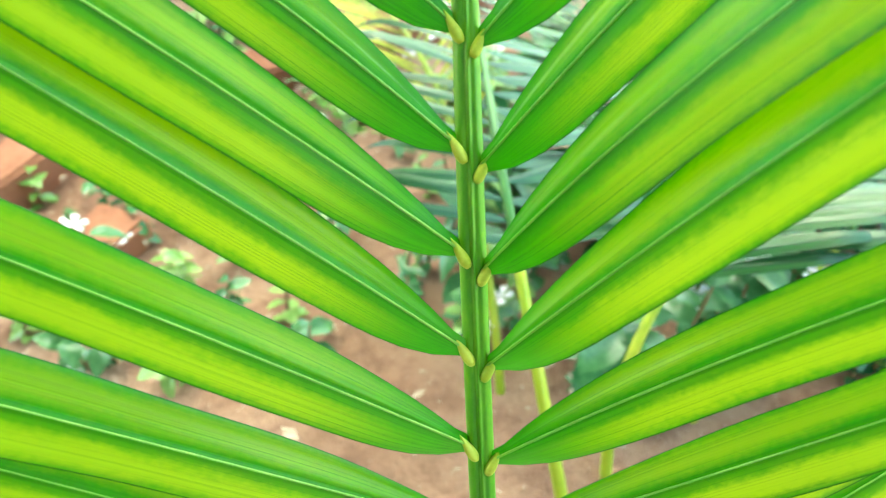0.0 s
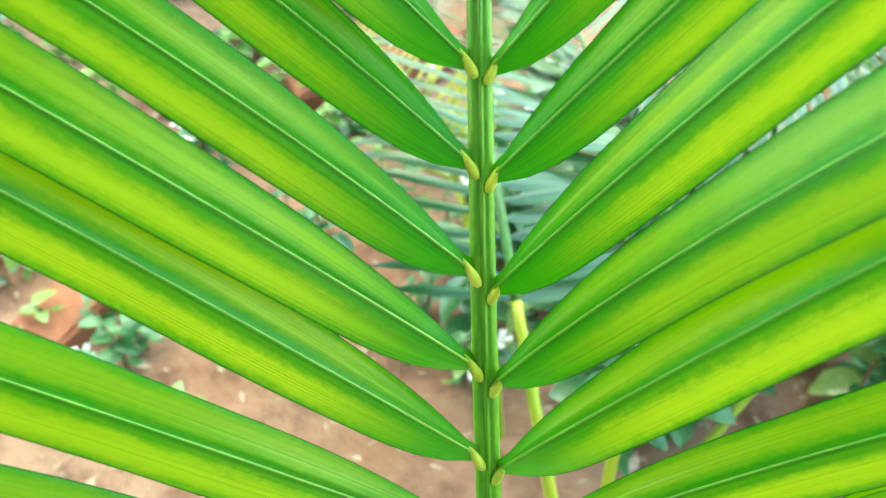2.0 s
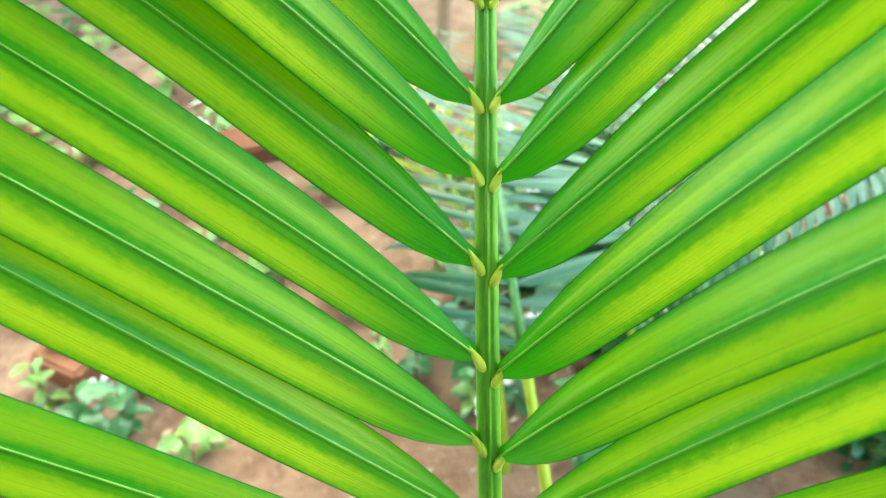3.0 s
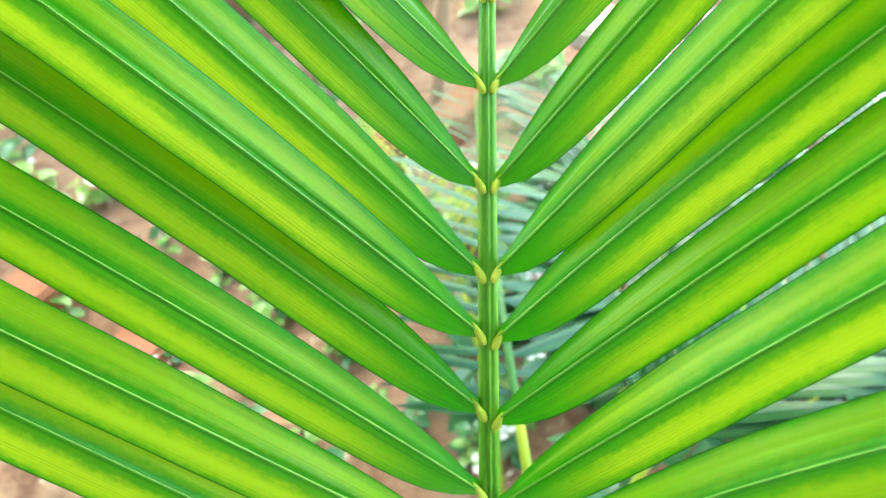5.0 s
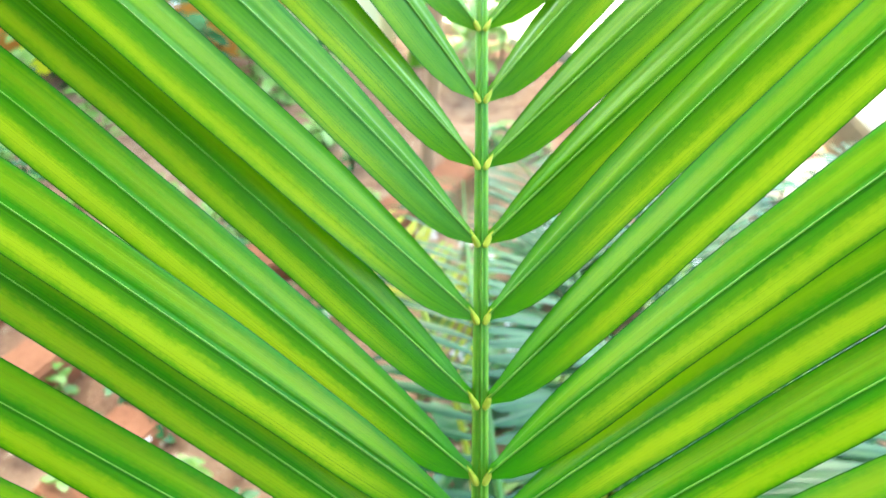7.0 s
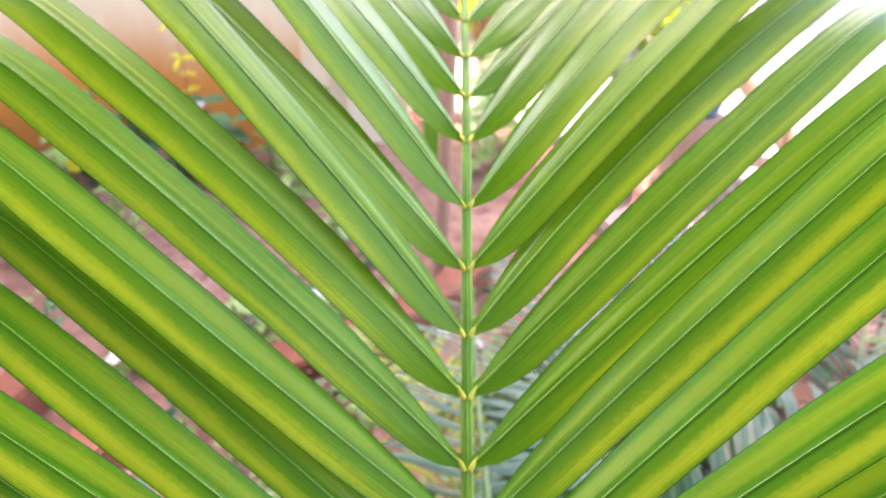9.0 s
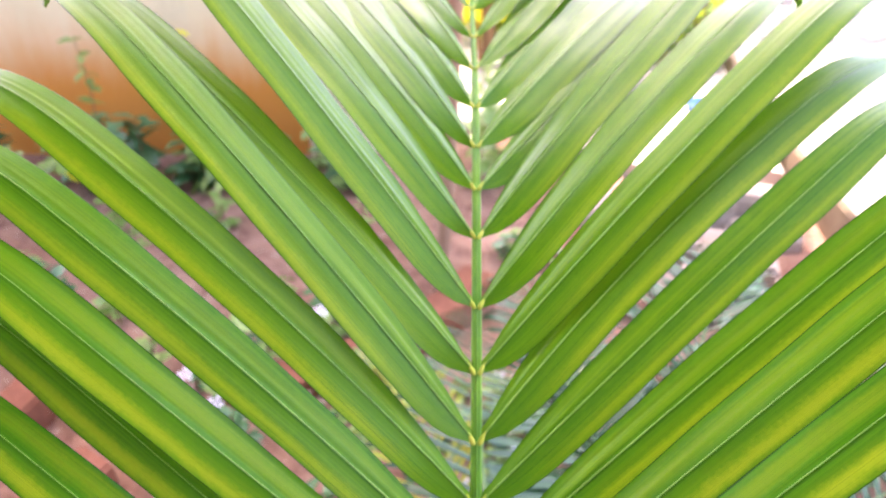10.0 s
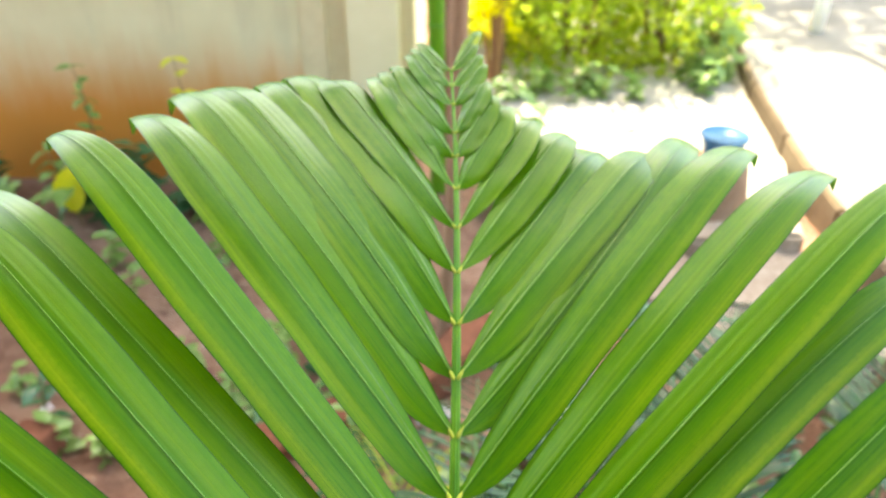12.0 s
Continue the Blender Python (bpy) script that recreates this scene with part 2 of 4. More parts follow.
# dark grey so that the unseen building bounces little light
M_SHADE = plain_material("light_blocker_grey", (0.10, 0.11, 0.10), (0.15, 0.16, 0.15), 2, 0.9, 0.2, 0.003, 0.4)
M_RECESS = plain_material("tan_plaster_and_shade", (0.66, 0.57, 0.36), (0.76, 0.67, 0.45), 4, 0.85, 0.2, 0.003, 0.4)
M_BUSH = plain_material("shrub_leaf", (0.30, 0.44, 0.03), (0.62, 0.66, 0.08), 5, 0.45, 0.4, 0.001, 0.3, 0.55)
M_BUSH_YELLOW = plain_material("yellow_leaf", (0.78, 0.78, 0.02), (0.88, 0.86, 0.05), 20, 0.45, 0.4, 0.001, 0.3, 0.4)
M_SEEDLING = plain_material("seedling_leaf", (0.035, 0.13, 0.045), (0.11, 0.25, 0.10), 25, 0.22, 0.6, 0.0006, 0.3, 0.25)
M_SEEDLING_LIGHT = plain_material("light_seedling_leaf", (0.16, 0.30, 0.06), (0.34, 0.48, 0.16), 25, 0.25, 0.6, 0.0006, 0.3, 0.3)
M_PETAL = plain_material("white_petal", (0.78, 0.70, 0.76), (0.84, 0.82, 0.84), 40, 0.6, 0.3, 0.0004, 0.2, 0.3)
M_LITTER = plain_material("dry_leaf", (0.24, 0.15, 0.10), (0.56, 0.44, 0.35), 140, 0.85, 0.2, 0.001, 0.3)
M_TWIG = plain_material("brown_twig", (0.16, 0.09, 0.05), (0.26, 0.17, 0.09), 30, 0.8, 0.2, 0.001, 0.5)


# ---- mesh helpers ----
def mesh_of(name, verts, faces, mat, uvs=None, smooth=True):
    me = bpy.data.meshes.new(name)
    me.from_pydata([tuple(p) for p in verts], [], faces)
    me.materials.append(mat)
    if uvs is not None:
        layer = me.uv_layers.new(name="uv")
        for lp in me.loops:
            layer.data[lp.index].uv = uvs[lp.vertex_index]
    if smooth:
        me.polygons.foreach_set("use_smooth", [True] * len(me.polygons))
    me.update()
    return me


def part_mesh(name, me, parent, label="", m=None):
    ob = new(name, me)
    ob.parent = parent
    if m is not None:
        ob.matrix_basis = m
    if label:
        ob["label"] = label
    return ob


def part(name, bm, mat, parent, label="", m=None, smooth=False):
    me = bpy.data.meshes.new(name)
    bm.to_mesh(me)
    bm.free()
    me.materials.append(mat)
    if smooth:
        me.polygons.foreach_set("use_smooth", [True] * len(me.polygons))
    return part_mesh(name, me, parent, label, m)


def thing(name, label, category, group="", kind="", m=None):
    ob = new(name)
    if m is not None:
        ob.matrix_basis = m
    return tagged(ob, label, category, group, kind)


def single(name, me, label, category, group="", kind="", m=None):
    ob = new(name, me)
    if m is not None:
        ob.matrix_basis = m
    return tagged(ob, label, category, group, kind)


def box(bm, x0, x1, y0, y1, z0, z1, bevel=0.0):
    r = bmesh.ops.create_cube(bm, size=1.0, matrix=Matrix.LocRotScale(((x0 + x1) / 2, (y0 + y1) / 2, (z0 + z1) / 2), None, (x1 - x0, y1 - y0, z1 - z0)))
    if bevel:
        edges = list({e for vtx in r["verts"] for e in vtx.link_edges})
        bmesh.ops.bevel(bm, geom=edges, offset=bevel, segments=2, affect='EDGES')
    return bm


def tube(points, radii, sides=8, profile=None, side=(1, 0, 0), cap=True):
    """Vertices and faces of a tapered tube along points; profile(angle) shapes its section."""
    pts = np.array(points, float)
    tan = np.gradient(pts, axis=0)
    tan /= np.linalg.norm(tan, axis=1)[:, None]
    verts, faces = [], []
    ref = np.array(side, float)
    for p, t, r in zip(pts, tan, radii):
        a = ref - t * (ref @ t)
        a /= np.linalg.norm(a)
        b = np.cross(a, t)
        for j in range(sides):
            ang = 2 * math.pi * j / sides
            f = profile(ang) if profile else 1.0
            verts.append(p + r * f * (a * math.cos(ang) + b * math.sin(ang)))
        ref = a
    n = len(pts)
    for i in range(n - 1):
        for j in range(sides):
            k = (j + 1) % sides
            faces.append((i * sides + j, i * sides + k, (i + 1) * sides + k, (i + 1) * sides + j))
    if cap:
        faces.append(tuple(range(sides))[::-1])
        faces.append(tuple((n - 1) * sides + j for j in range(sides)))
    return verts, faces


# ---- the palm frond ----
NODES = [0.0000, 0.0392, 0.0784, 0.1177, 0.1593, 0.1976, 0.2345, 0.2740, 0.3085, 0.3354, 0.3714, 0.4111, 0.4472, 0.4842, 0.5171, 0.5546, 0.5924, 0.6361, 0.6688, 0.7003, 0.7321, 0.7652, 0.7959, 0.8252, 0.8506, 0.8706, 0.8957, 0.9131, 0.9283]
RACHIS_X = [-0.1965, 0.6146, -0.8965, 0.6317, -0.1427, -0.0189, 0.0087]
RACHIS_Y = [0.6312, -1.2312, -0.1311, 1.4728, -0.5272, 0.4527, -0.1002]
RACHIS_Z = [-0.6142, 2.1538, -2.2458, 0.4846, 0.0067, 0.9083, 0.4123]
SPREAD_L = [50.3, 51.5, 53.5, 50.1, 46.4, 48.2, 47.1, 46.7, 48.4, 47.1, 45.4, 50.5, 47.5, 46.1, 44.6, 46.3, 45.5, 41.7, 38.1, 34.9, 30.9, 29.5, 34.7, 30.0, 33.0, 34.6, 35.7, 38.6, 41.7]
SPREAD_R = [49.8, 51.2, 56.3, 50.5, 45.3, 44.6, 45.7, 47.6, 46.4, 45.9, 45.1, 46.1, 47.2, 45.7, 38.7, 42.2, 38.9, 37.1, 41.0, 36.4, 33.6, 33.1, 29.9, 27.2, 27.1, 28.1, 33.9, 39.3, 42.2]
LIFT_L = [16.9, 20.8, 25.7, 25.4, 23.2, 24.9, 22.6, 16.1, 22.0, 18.1, 15.3, 21.2, 23.2, 19.3, 29.3, 25.2, 30.6, 22.9, 17.2, 17.5, 14.7, 15.0, 13.5, 15.9, 15.5, 16.5, 18.2, 16.7, 13.7]
LIFT_R = [16.2, 18.4, 26.7, 30.7, 45.0, 49.7, 44.4, 35.1, 36.1, 39.3, 34.9, 34.6, 22.3, 8.2, 8.8, 15.2, 17.2, 12.9, 1.5, 1.8, -0.9, 3.1, 8.9, 14.7, 17.9, 19.9, 17.8, 15.2, 13.1]
SWEEP_L = [0.001, 0.022, 0.014, 0.017, 0.017, 0.016, 0.026, 0.024, 0.009, 0.004, 0.010, -0.004, 0.011, 0.017, -0.008, -0.005, -0.010, -0.010, 0.002, 0.015, 0.022, 0.035, 0.011, 0.005, 0.000, -0.001, -0.000, -0.000, 0.000]
SWEEP_R = [-0.000, 0.002, 0.008, 0.036, 0.014, 0.040, 0.015, 0.010, 0.017, 0.012, 0.003, 0.004, 0.008, 0.007, 0.031, 0.007, 0.006, 0.003, -0.033, 0.005, 0.000, -0.010, -0.003, -0.006, -0.005, -0.003, -0.001, 0.000, 0.000]
DROOP_L = [0.028, 0.014, 0.023, 0.024, 0.042, 0.049, 0.080, 0.069, 0.049, 0.041, 0.035, 0.024, 0.024, 0.020, 0.046, 0.059, 0.029, 0.045, 0.037, 0.051, 0.053, 0.060, 0.038, 0.034, 0.032, 0.031, 0.030, 0.030, 0.030]
DROOP_R = [0.030, 0.029, 0.026, 0.016, 0.020, 0.024, 0.040, 0.038, 0.043, 0.032, 0.022, 0.026, 0.029, 0.021, 0.030, 0.028, 0.048, 0.039, 0.046, 0.044, 0.044, 0.036, 0.034, 0.029, 0.028, 0.028, 0.029, 0.030, 0.030]
LENGTH_L = [0.410, 0.410, 0.410, 0.409, 0.411, 0.415, 0.412, 0.410, 0.407, 0.402, 0.396, 0.390, 0.397, 0.394, 0.390, 0.381, 0.337, 0.320, 0.311, 0.286, 0.251, 0.216, 0.165, 0.119, 0.096, 0.078, 0.059, 0.047, 0.037]
LENGTH_R = [0.410, 0.410, 0.410, 0.409, 0.411, 0.413, 0.411, 0.410, 0.407, 0.401, 0.396, 0.391, 0.400, 0.406, 0.402, 0.412, 0.352, 0.314, 0.305, 0.242, 0.189, 0.149, 0.113, 0.084, 0.063, 0.054, 0.046, 0.038, 0.033]


def rachis_at(s):
    return np.array([np.polyval(RACHIS_X, s), np.polyval(RACHIS_Y, s), np.polyval(RACHIS_Z, s)])


def rachis_dir(s):
    d = np.array([np.polyval(np.polyder(c), s) for c in (RACHIS_X, RACHIS_Y, RACHIS_Z)])
    return d / np.linalg.norm(d)


def rachis_half(s):
    return float(np.interp(s, [0.0, 0.2, 0.45, 0.7, 0.93], [0.0056, 0.0049, 0.0034, 0.0026, 0.0010]))


def blade_width(u, taper, blunt=2.5):
    """Share of the full half width at u of the blade's length; taper: how slowly it widens from its foot."""
    w = 1.0 - math.exp(-(u + 0.004) / taper)
    if u > 0.58:
        w *= max(0.012, 1.0 - ((u - 0.58) / 0.42) ** blunt) ** 0.85
    return w


def leaflet_shape(base, out, along, lift, spread, sweep, droop, length, width, seed, rows=34):
    """Blade and midrib of one leaflet: verts, faces, uvs, midrib verts, midrib faces."""
    rng = random.Random(seed)
    face = np.cross(out, along)
    if face[2] < 0:
        face = -face
    a, b = radians(spread), radians(lift)
    lat = out * math.cos(b) + face * math.sin(b)
    d = along * math.cos(a) + lat * math.sin(a)
    e = -along * math.sin(a) + lat * math.cos(a)      # across the blade, to its lower margin
    up = np.cross(d, e)
    if up @ face < 0:
        up = -up
    cols = (-1.0, -0.88, -0.75, -0.62, -0.5, -0.38, -0.26, -0.15, -0.06, 0.0, 0.06, 0.2, 0.4, 0.6, 0.8, 1.0)
    ph = [rng.uniform(0, 6.28) for _ in range(6)]
    amp = rng.uniform(0.5, 1.0)
    slow = max(1.0, 0.4 / length) ** 1.5 if length > 0.1 else 3.0     # short leaflets widen later along their length
    blunt = float(np.interp(length, [0.08, 0.16], [1.25, 2.5]))          # the shortest ones end in a point
    verts, uvs, spine = [], [], []
    for i in range(rows + 1):
        u = i / rows
        q = (u * length / 0.3) ** 2
        p = base + d * (u * length) + e * sweep * q - up * droop * q
        # direction of the midrib here, for the cross direction
        g = d * length + (e * sweep - up * droop) * 2 * u * length * length / 0.09
        hook = max(0.0, (u - 0.70) / 0.30)
        p = p - np.array([0, 0, 1.0]) * 0.042 * min(1.0, length / 0.3) * hook ** 2.4
        g = g - np.array([0, 0, 1.0]) * 0.336 * min(1.0, length / 0.3) * hook ** 1.4
        tail = max(0.0, (u - 0.965) / 0.035)
        p = p - np.array([0, 0, 1.0]) * 0.009 * min(1.0, length / 0.3) * tail
        g = g / np.linalg.norm(g)
        ec = e - g * (e @ g)
        ec /= np.linalg.norm(ec)
        uc = np.cross(g, ec)
        if uc @ up < 0:
            uc = -uc
        w_top = width * max(0.79 * blade_width(u, 0.130 * slow, blunt), 0.16 * math.exp(-u / 0.05))
        w_low = width * 0.86 * blade_width(u, 0.044 * slow, blunt)
        fold = 0.06 + 0.30 * math.exp(-u / 0.07)
        twist = 0.08 * min(1.0, u / 0.15)
        crease = min(1.0, u / 0.04) * math.exp(-(u / 0.24) ** 2)
        spine.append(p)
        for c in cols:
            s = abs(c)
            w = w_low if c > 0 else w_top
            wave = 0.0011 * min(1.0, width / 0.018) ** 1.5 * amp * s * (math.sin(9 * u + ph[0] + (1.5 if c > 0 else 0)) + 0.5 * math.sin(23 * u + ph[1] + (2.0 if c > 0 else 0)))
            pleat = 0.00022 * math.sin(s * 21 + ph[2])
            if c < 0:
                # near its foot the upper half stands up beside the midrib and rolls over in two soft pleats
                pleat += crease * 0.10 * w * (math.sin(s * 6.3) + 0.35 * math.sin(s * 14.0 + ph[5]) + 0.25 * s * math.sin(60 * u + ph[3]))
            h = -fold * s * w + twist * c * w - 0.06 * s * s * w + wave + pleat * min(1, u * 8)
            if c < 0 and u < 0.6:
                h -= 0.0004
            edge = 1.0 + 0.012 * math.sin(31 * u + ph[3 if c < 0 else 4])
            verts.append(p + ec * c * w * edge * math.cos(fold * 0.6) + uc * h)
            uvs.append((u, -c))
    n = len(cols)
    faces = [(i * n + j, i * n + j + 1, (i + 1) * n + j + 1, (i + 1) * n + j) for i in range(rows) for j in range(n - 1)]
    ribs = [r + up * 0.0002 for r in spine]
    k = len(ribs)
    rv, rf = tube(ribs, [0.00050 * min(1.0, width / 0.012) * (1 - 0.75 * i / (k - 1)) for i in range(k)], 6, side=tuple(e))
    return verts, faces, uvs, rv, rf


def petiole_points():
    """From the ground up to the first leaflets, leaning as the rachis does."""
    p0, d0 = rachis_at(0.0), rachis_dir(0.0)
    pts = []
    for i in range(12):
        f = i / 12
        z = p0[2] * f
        pts.append(np.array([p0[0], p0[1] - (p0[2] - z) * d0[1] / d0[2] * (0.55 + 0.45 * f), z]))
    return pts


def build_frond():
    frond = thing("palm_frond", "bright green arching palm frond with yellow-banded leaflets, growing from the soil", "palm frond")
    pts = petiole_points()
    rad = [0.0095 - 0.0037 * i / 12 for i in range(12)]
    for s in np.linspace(0, NODES[-1], 70):
        pts.append(rachis_at(s))
        rad.append(rachis_half(s))

    def keel(ang):
        # a flat-sided stalk with a raised ridge between two shallow grooves on its upper face
        g = ang - 0.5 * math.pi
        return 0.90 + 0.10 * math.cos(2 * ang) + 0.16 * math.exp(-(g / 0.13) ** 2) - 0.12 * math.exp(-((g - 0.36) / 0.16) ** 2) - 0.09 * math.exp(-((g + 0.34) / 0.18) ** 2)
    v, f = tube(pts, rad, 56, keel)
    rachis = part_mesh("rachis", mesh_of("rachis", v, f, M_RACHIS), frond, "green grooved leaf stalk")
    for idx, s in enumerate(NODES):
        c, t = rachis_at(s), rachis_dir(s)
        x = np.array([1.0, 0, 0])
        x = x - t * (x @ t)
        x /= np.linalg.norm(x)
        hw = rachis_half(s)
        width = float(np.interp(idx, [0, 8, 12, 16, 20, 23, 26, 28], [0.0185, 0.0184, 0.0184, 0.0202, 0.0232, 0.0200, 0.0118, 0.0082]))
        for sg, SP, LI, SW, DR, LE, shift in ((-1, SPREAD_L, LIFT_L, SWEEP_L, DROOP_L, LENGTH_L, 0.0), (1, SPREAD_R, LIFT_R, SWEEP_R, DROOP_R, LENGTH_R, 0.0)):
            out = x * sg
            # the right-hand leaflets stand a little lower on the stalk
            slip = -float(np.interp(idx, [0, 6, 9, 14], [0.0035, 0.0035, 0.0, 0.0])) * (1 if sg > 0 else -1)
            face = np.cross(x, t)
            if face[2] < 0:
                face = -face
            centre = rachis_at(s + slip)
            base = centre + out * hw * 0.42 + face * hw * 0.45 + t * (1.3 * hw - 0.0012)
            v, f, uv, rv, rf = leaflet_shape(base, out, t, LI[idx], SP[idx], SW[idx], DR[idx], LE[idx], width, idx * 2 + (sg > 0))
            leaf = part_mesh("leaflet", mesh_of("leaflet", v, f, M_LEAF, uv), frond)
            y = float(np.interp(idx, [0, 5, 9, 13, 17, 22, 28], [1.0, 0.95, 0.8, 0.5, 0.36, 0.25, 0.15]))
            leaf.color = (y, y, y, 1)
            part_mesh("midrib", mesh_of("midrib", rv, rf, M_RIB), leaf, "pale raised midrib")
            # swollen yellow joint in the axil
            n = 11
            k = (hw / 0.005) ** 0.8
            axis = t * 0.88 + out * 0.46 - face * 0.03
            start = centre + out * hw * 0.36 + face * hw * 0.80 + t * 0.0012 * k
            pts2 = [start + axis * 0.0128 * k * i / (n - 1) for i in range(n)]
            rad2 = [max(0.00008, 0.0021 * k * math.sin(math.pi * (0.16 + 0.84 * (i / (n - 1)) ** 0.70)) ** 0.9) for i in range(n)]
            pv, pf = tube(pts2, rad2, 10, side=tuple(out))
            part_mesh("pulvinus", mesh_of("pulvinus", pv, pf, M_PULVINUS), leaf, "yellow swollen leaf joint")
    # the last leaflet, at the very tip of the frond
    c, t = rachis_at(NODES[-1]), rachis_dir(NODES[-1])
    v, f, uv, rv, rf = leaflet_shape(c, np.array([1.0, 0, 0]), t, 10, 30, 0.0, 0.01, 0.050, 0.0085, 99)
    leaf = part_mesh("leaflet", mesh_of("leaflet", v, f, M_LEAF, uv), frond)
    part_mesh("midrib", mesh_of("midrib", rv, rf, M_RIB), leaf)
    return frond


# ---- ground, house and paving ----
def ground():
    a = np.concatenate([-np.geomspace(400, 3.2, 16), np.linspace(-3, 3, 150), np.geomspace(3.2, 400, 16)])
    b = np.concatenate([-np.geomspace(400, 1.2, 16), np.linspace(-1, 4.0, 130), np.geomspace(4.2, 900, 16)])
    verts = []
    for y in b:
        for x in a:
            z = 0.0
            if abs(x) < 3.1 and -1.1 < y < 4.1:
                z = 0.035 * (noise.noise((x * 3.1, y * 3.1, 0.3))) + 0.014 * noise.noise((x * 13, y * 13, 2.0)) + 0.006 * noise.noise((x * 40, y * 40, 5.0))
            verts.append((x, y, z))
    n = len(a)
    faces = [(j * n + i, j * n + i + 1, (j + 1) * n + i + 1, (j + 1) * n + i) for j in range(len(b) - 1) for i in range(n - 1)]
    single("ground", mesh_of("ground", verts, faces, M_SOIL), "loose red-brown garden soil with crumbs and pale bits", "ground", kind="structure")


WALL_Y = 2.42


def house():
    h = thing("garden_wall", "cream plastered garden wall stained orange at its foot", "wall", kind="structure")
    bm = box(bmesh.new(), -7.0, -0.385, WALL_Y, WALL_Y + 0.25, -0.2, 1.45)
    part("wall", bm, M_WALL, h, "cream plaster with an orange earth stain along its foot")
    # the tan here stands in for the shade in the recess
    bm = box(bmesh.new(), -0.385, -0.318, WALL_Y + 0.025, WALL_Y + 0.25, -0.2, 1.45)
    part("recess", bm, M_RECESS, h, "recessed strip with its shade put into the tan colour")
    bm = box(bmesh.new(), -0.318, -0.142, WALL_Y - 0.01, WALL_Y + 0.30, -0.2, 1.45, 0.008)
    part("corner_pillar", bm, M_CREAM, h, "cream painted corner pillar")
    # right side of the pillar, its shadow painted as a tan strip
    bm = box(bmesh.new(), -0.142, -0.096, WALL_Y + 0.03, WALL_Y + 0.26, -0.2, 1.45, 0.004)
    part("pillar_edge", bm, M_RECESS, h, "shadowed right side of the pillar, its shade painted tan")
    bm = box(bmesh.new(), -0.47, -0.385, WALL_Y - 0.006, WALL_Y + 0.2, -0.2, 1.45, 0.003)
    part("plaster_band", bm, M_RECESS, h, "tan band of plaster beside the recess")
    bm = box(bmesh.new(), -7.05, -0.07, WALL_Y - 0.05, WALL_Y + 0.33, 1.45, 1.52, 0.01)
    part("coping", bm, M_PAVE, h)
    # unseen building added at the camera's back to block light from behind
    b = thing("building", "unseen plain grey building with a wooden eave, added to block light behind the garden bed", "building", kind="structure")
    bm = box(bmesh.new(), -3.0, 0.7, -6.0, -0.75, -0.2, 3.0)
    part("wall", bm, M_SHADE, b)
    bm = box(bmesh.new(), -3.1, 0.72, -6.1, -0.70, 3.0, 3.15)
    part("roof", bm, M_PAVE, b)
    # eave added to cut off the sky overhead
    bm = box(bmesh.new(), -3.0, 0.7, -0.75, 0.60, 2.75, 2.87)
    part("eave", bm, M_WOOD, b)


def paving():
    p = thing("path", "grey concrete garden path, sunlit and dappled with shade", "path", kind="structure")
    bm = bmesh.new()
    vs = [(1.16, -1.0, 0.10), (9.0, -1.0, 0.10), (9.0, 14.0, 0.10), (1.90, 14.0, 0.10), (1.49, 3.70, 0.10), (1.284, 2.50, 0.10), (1.237, 1.95, 0.10)]
    lo = [bm.verts.new((x, y, -0.1)) for x, y, z in vs]
    hi = [bm.verts.new(v) for v in vs]
    bm.faces.new(hi)
    for i in range(len(vs)):
        k = (i + 1) % len(vs)
        bm.faces.new((lo[i], lo[k], hi[k], hi[i]))
    part("slab", bm, M_PATH, p)
    k = thing("kerb", "sandy concrete kerb along the garden path", "kerb", kind="structure")
    line = [(1.66, 4.6), (1.478, 3.70), (1.345, 3.05), (1.272, 2.50), (1.243, 2.22), (1.225, 1.95), (1.19, 1.5), (1.15, -0.5)]
    for (x0, y0), (x1, y1) in zip(line[:-1], line[1:]):
        n = max(1, round(math.hypot(x1 - x0, y1 - y0) / 0.4))
        ang = math.degrees(math.atan2(y1 - y0, x1 - x0))
        L = math.hypot(x1 - x0, y1 - y0) / n
        for i in range(n):
            f = (i + 0.5) / n
            bm = box(bmesh.new(), -L / 2 + 0.004, L / 2 - 0.004, -0.015, 0.015, -0.1, 0.125, 0.008)
            part("kerbstone", bm, M_KERB, k, m=pose(x0 + (x1 - x0) * f, y0 + (y1 - y0) * f, 0, 0, 0, ang))


def yard():
    """Pale earth yard between the bed and the shrubs, with an uneven edge."""
    rng = random.Random(21)
    edge = [(-0.05, 7.5), (-0.03, 2.75), (0.30, 2.5), (0.62, 2.25), (1.20, 2.15), (1.33, 2.9), (1.47, 3.7), (1.72, 7.5)]
    pts = []
    for (x0, y0), (x1, y1) in zip(edge, edge[1:] + edge[:1]):
        for i in range(8):
            f = i / 8
            pts.append((x0 + (x1 - x0) * f + rng.uniform(-0.02, 0.02), y0 + (y1 - y0) * f + rng.uniform(-0.02, 0.02)))
    n = len(pts)
    verts = [(x, y, 0.045) for x, y in pts] + [(x, y, -0.1) for x, y in pts]
    faces = [tuple(range(n))[::-1]] + [(i, (i + 1) % n, n + (i + 1) % n, n + i) for i in range(n)]
    single("yard", mesh_of("yard", verts, faces, M_PAVE, smooth=False), "pale sunlit concrete yard beside the bed", "yard", kind="structure")


ground()
house()
yard()
paving()
build_frond()


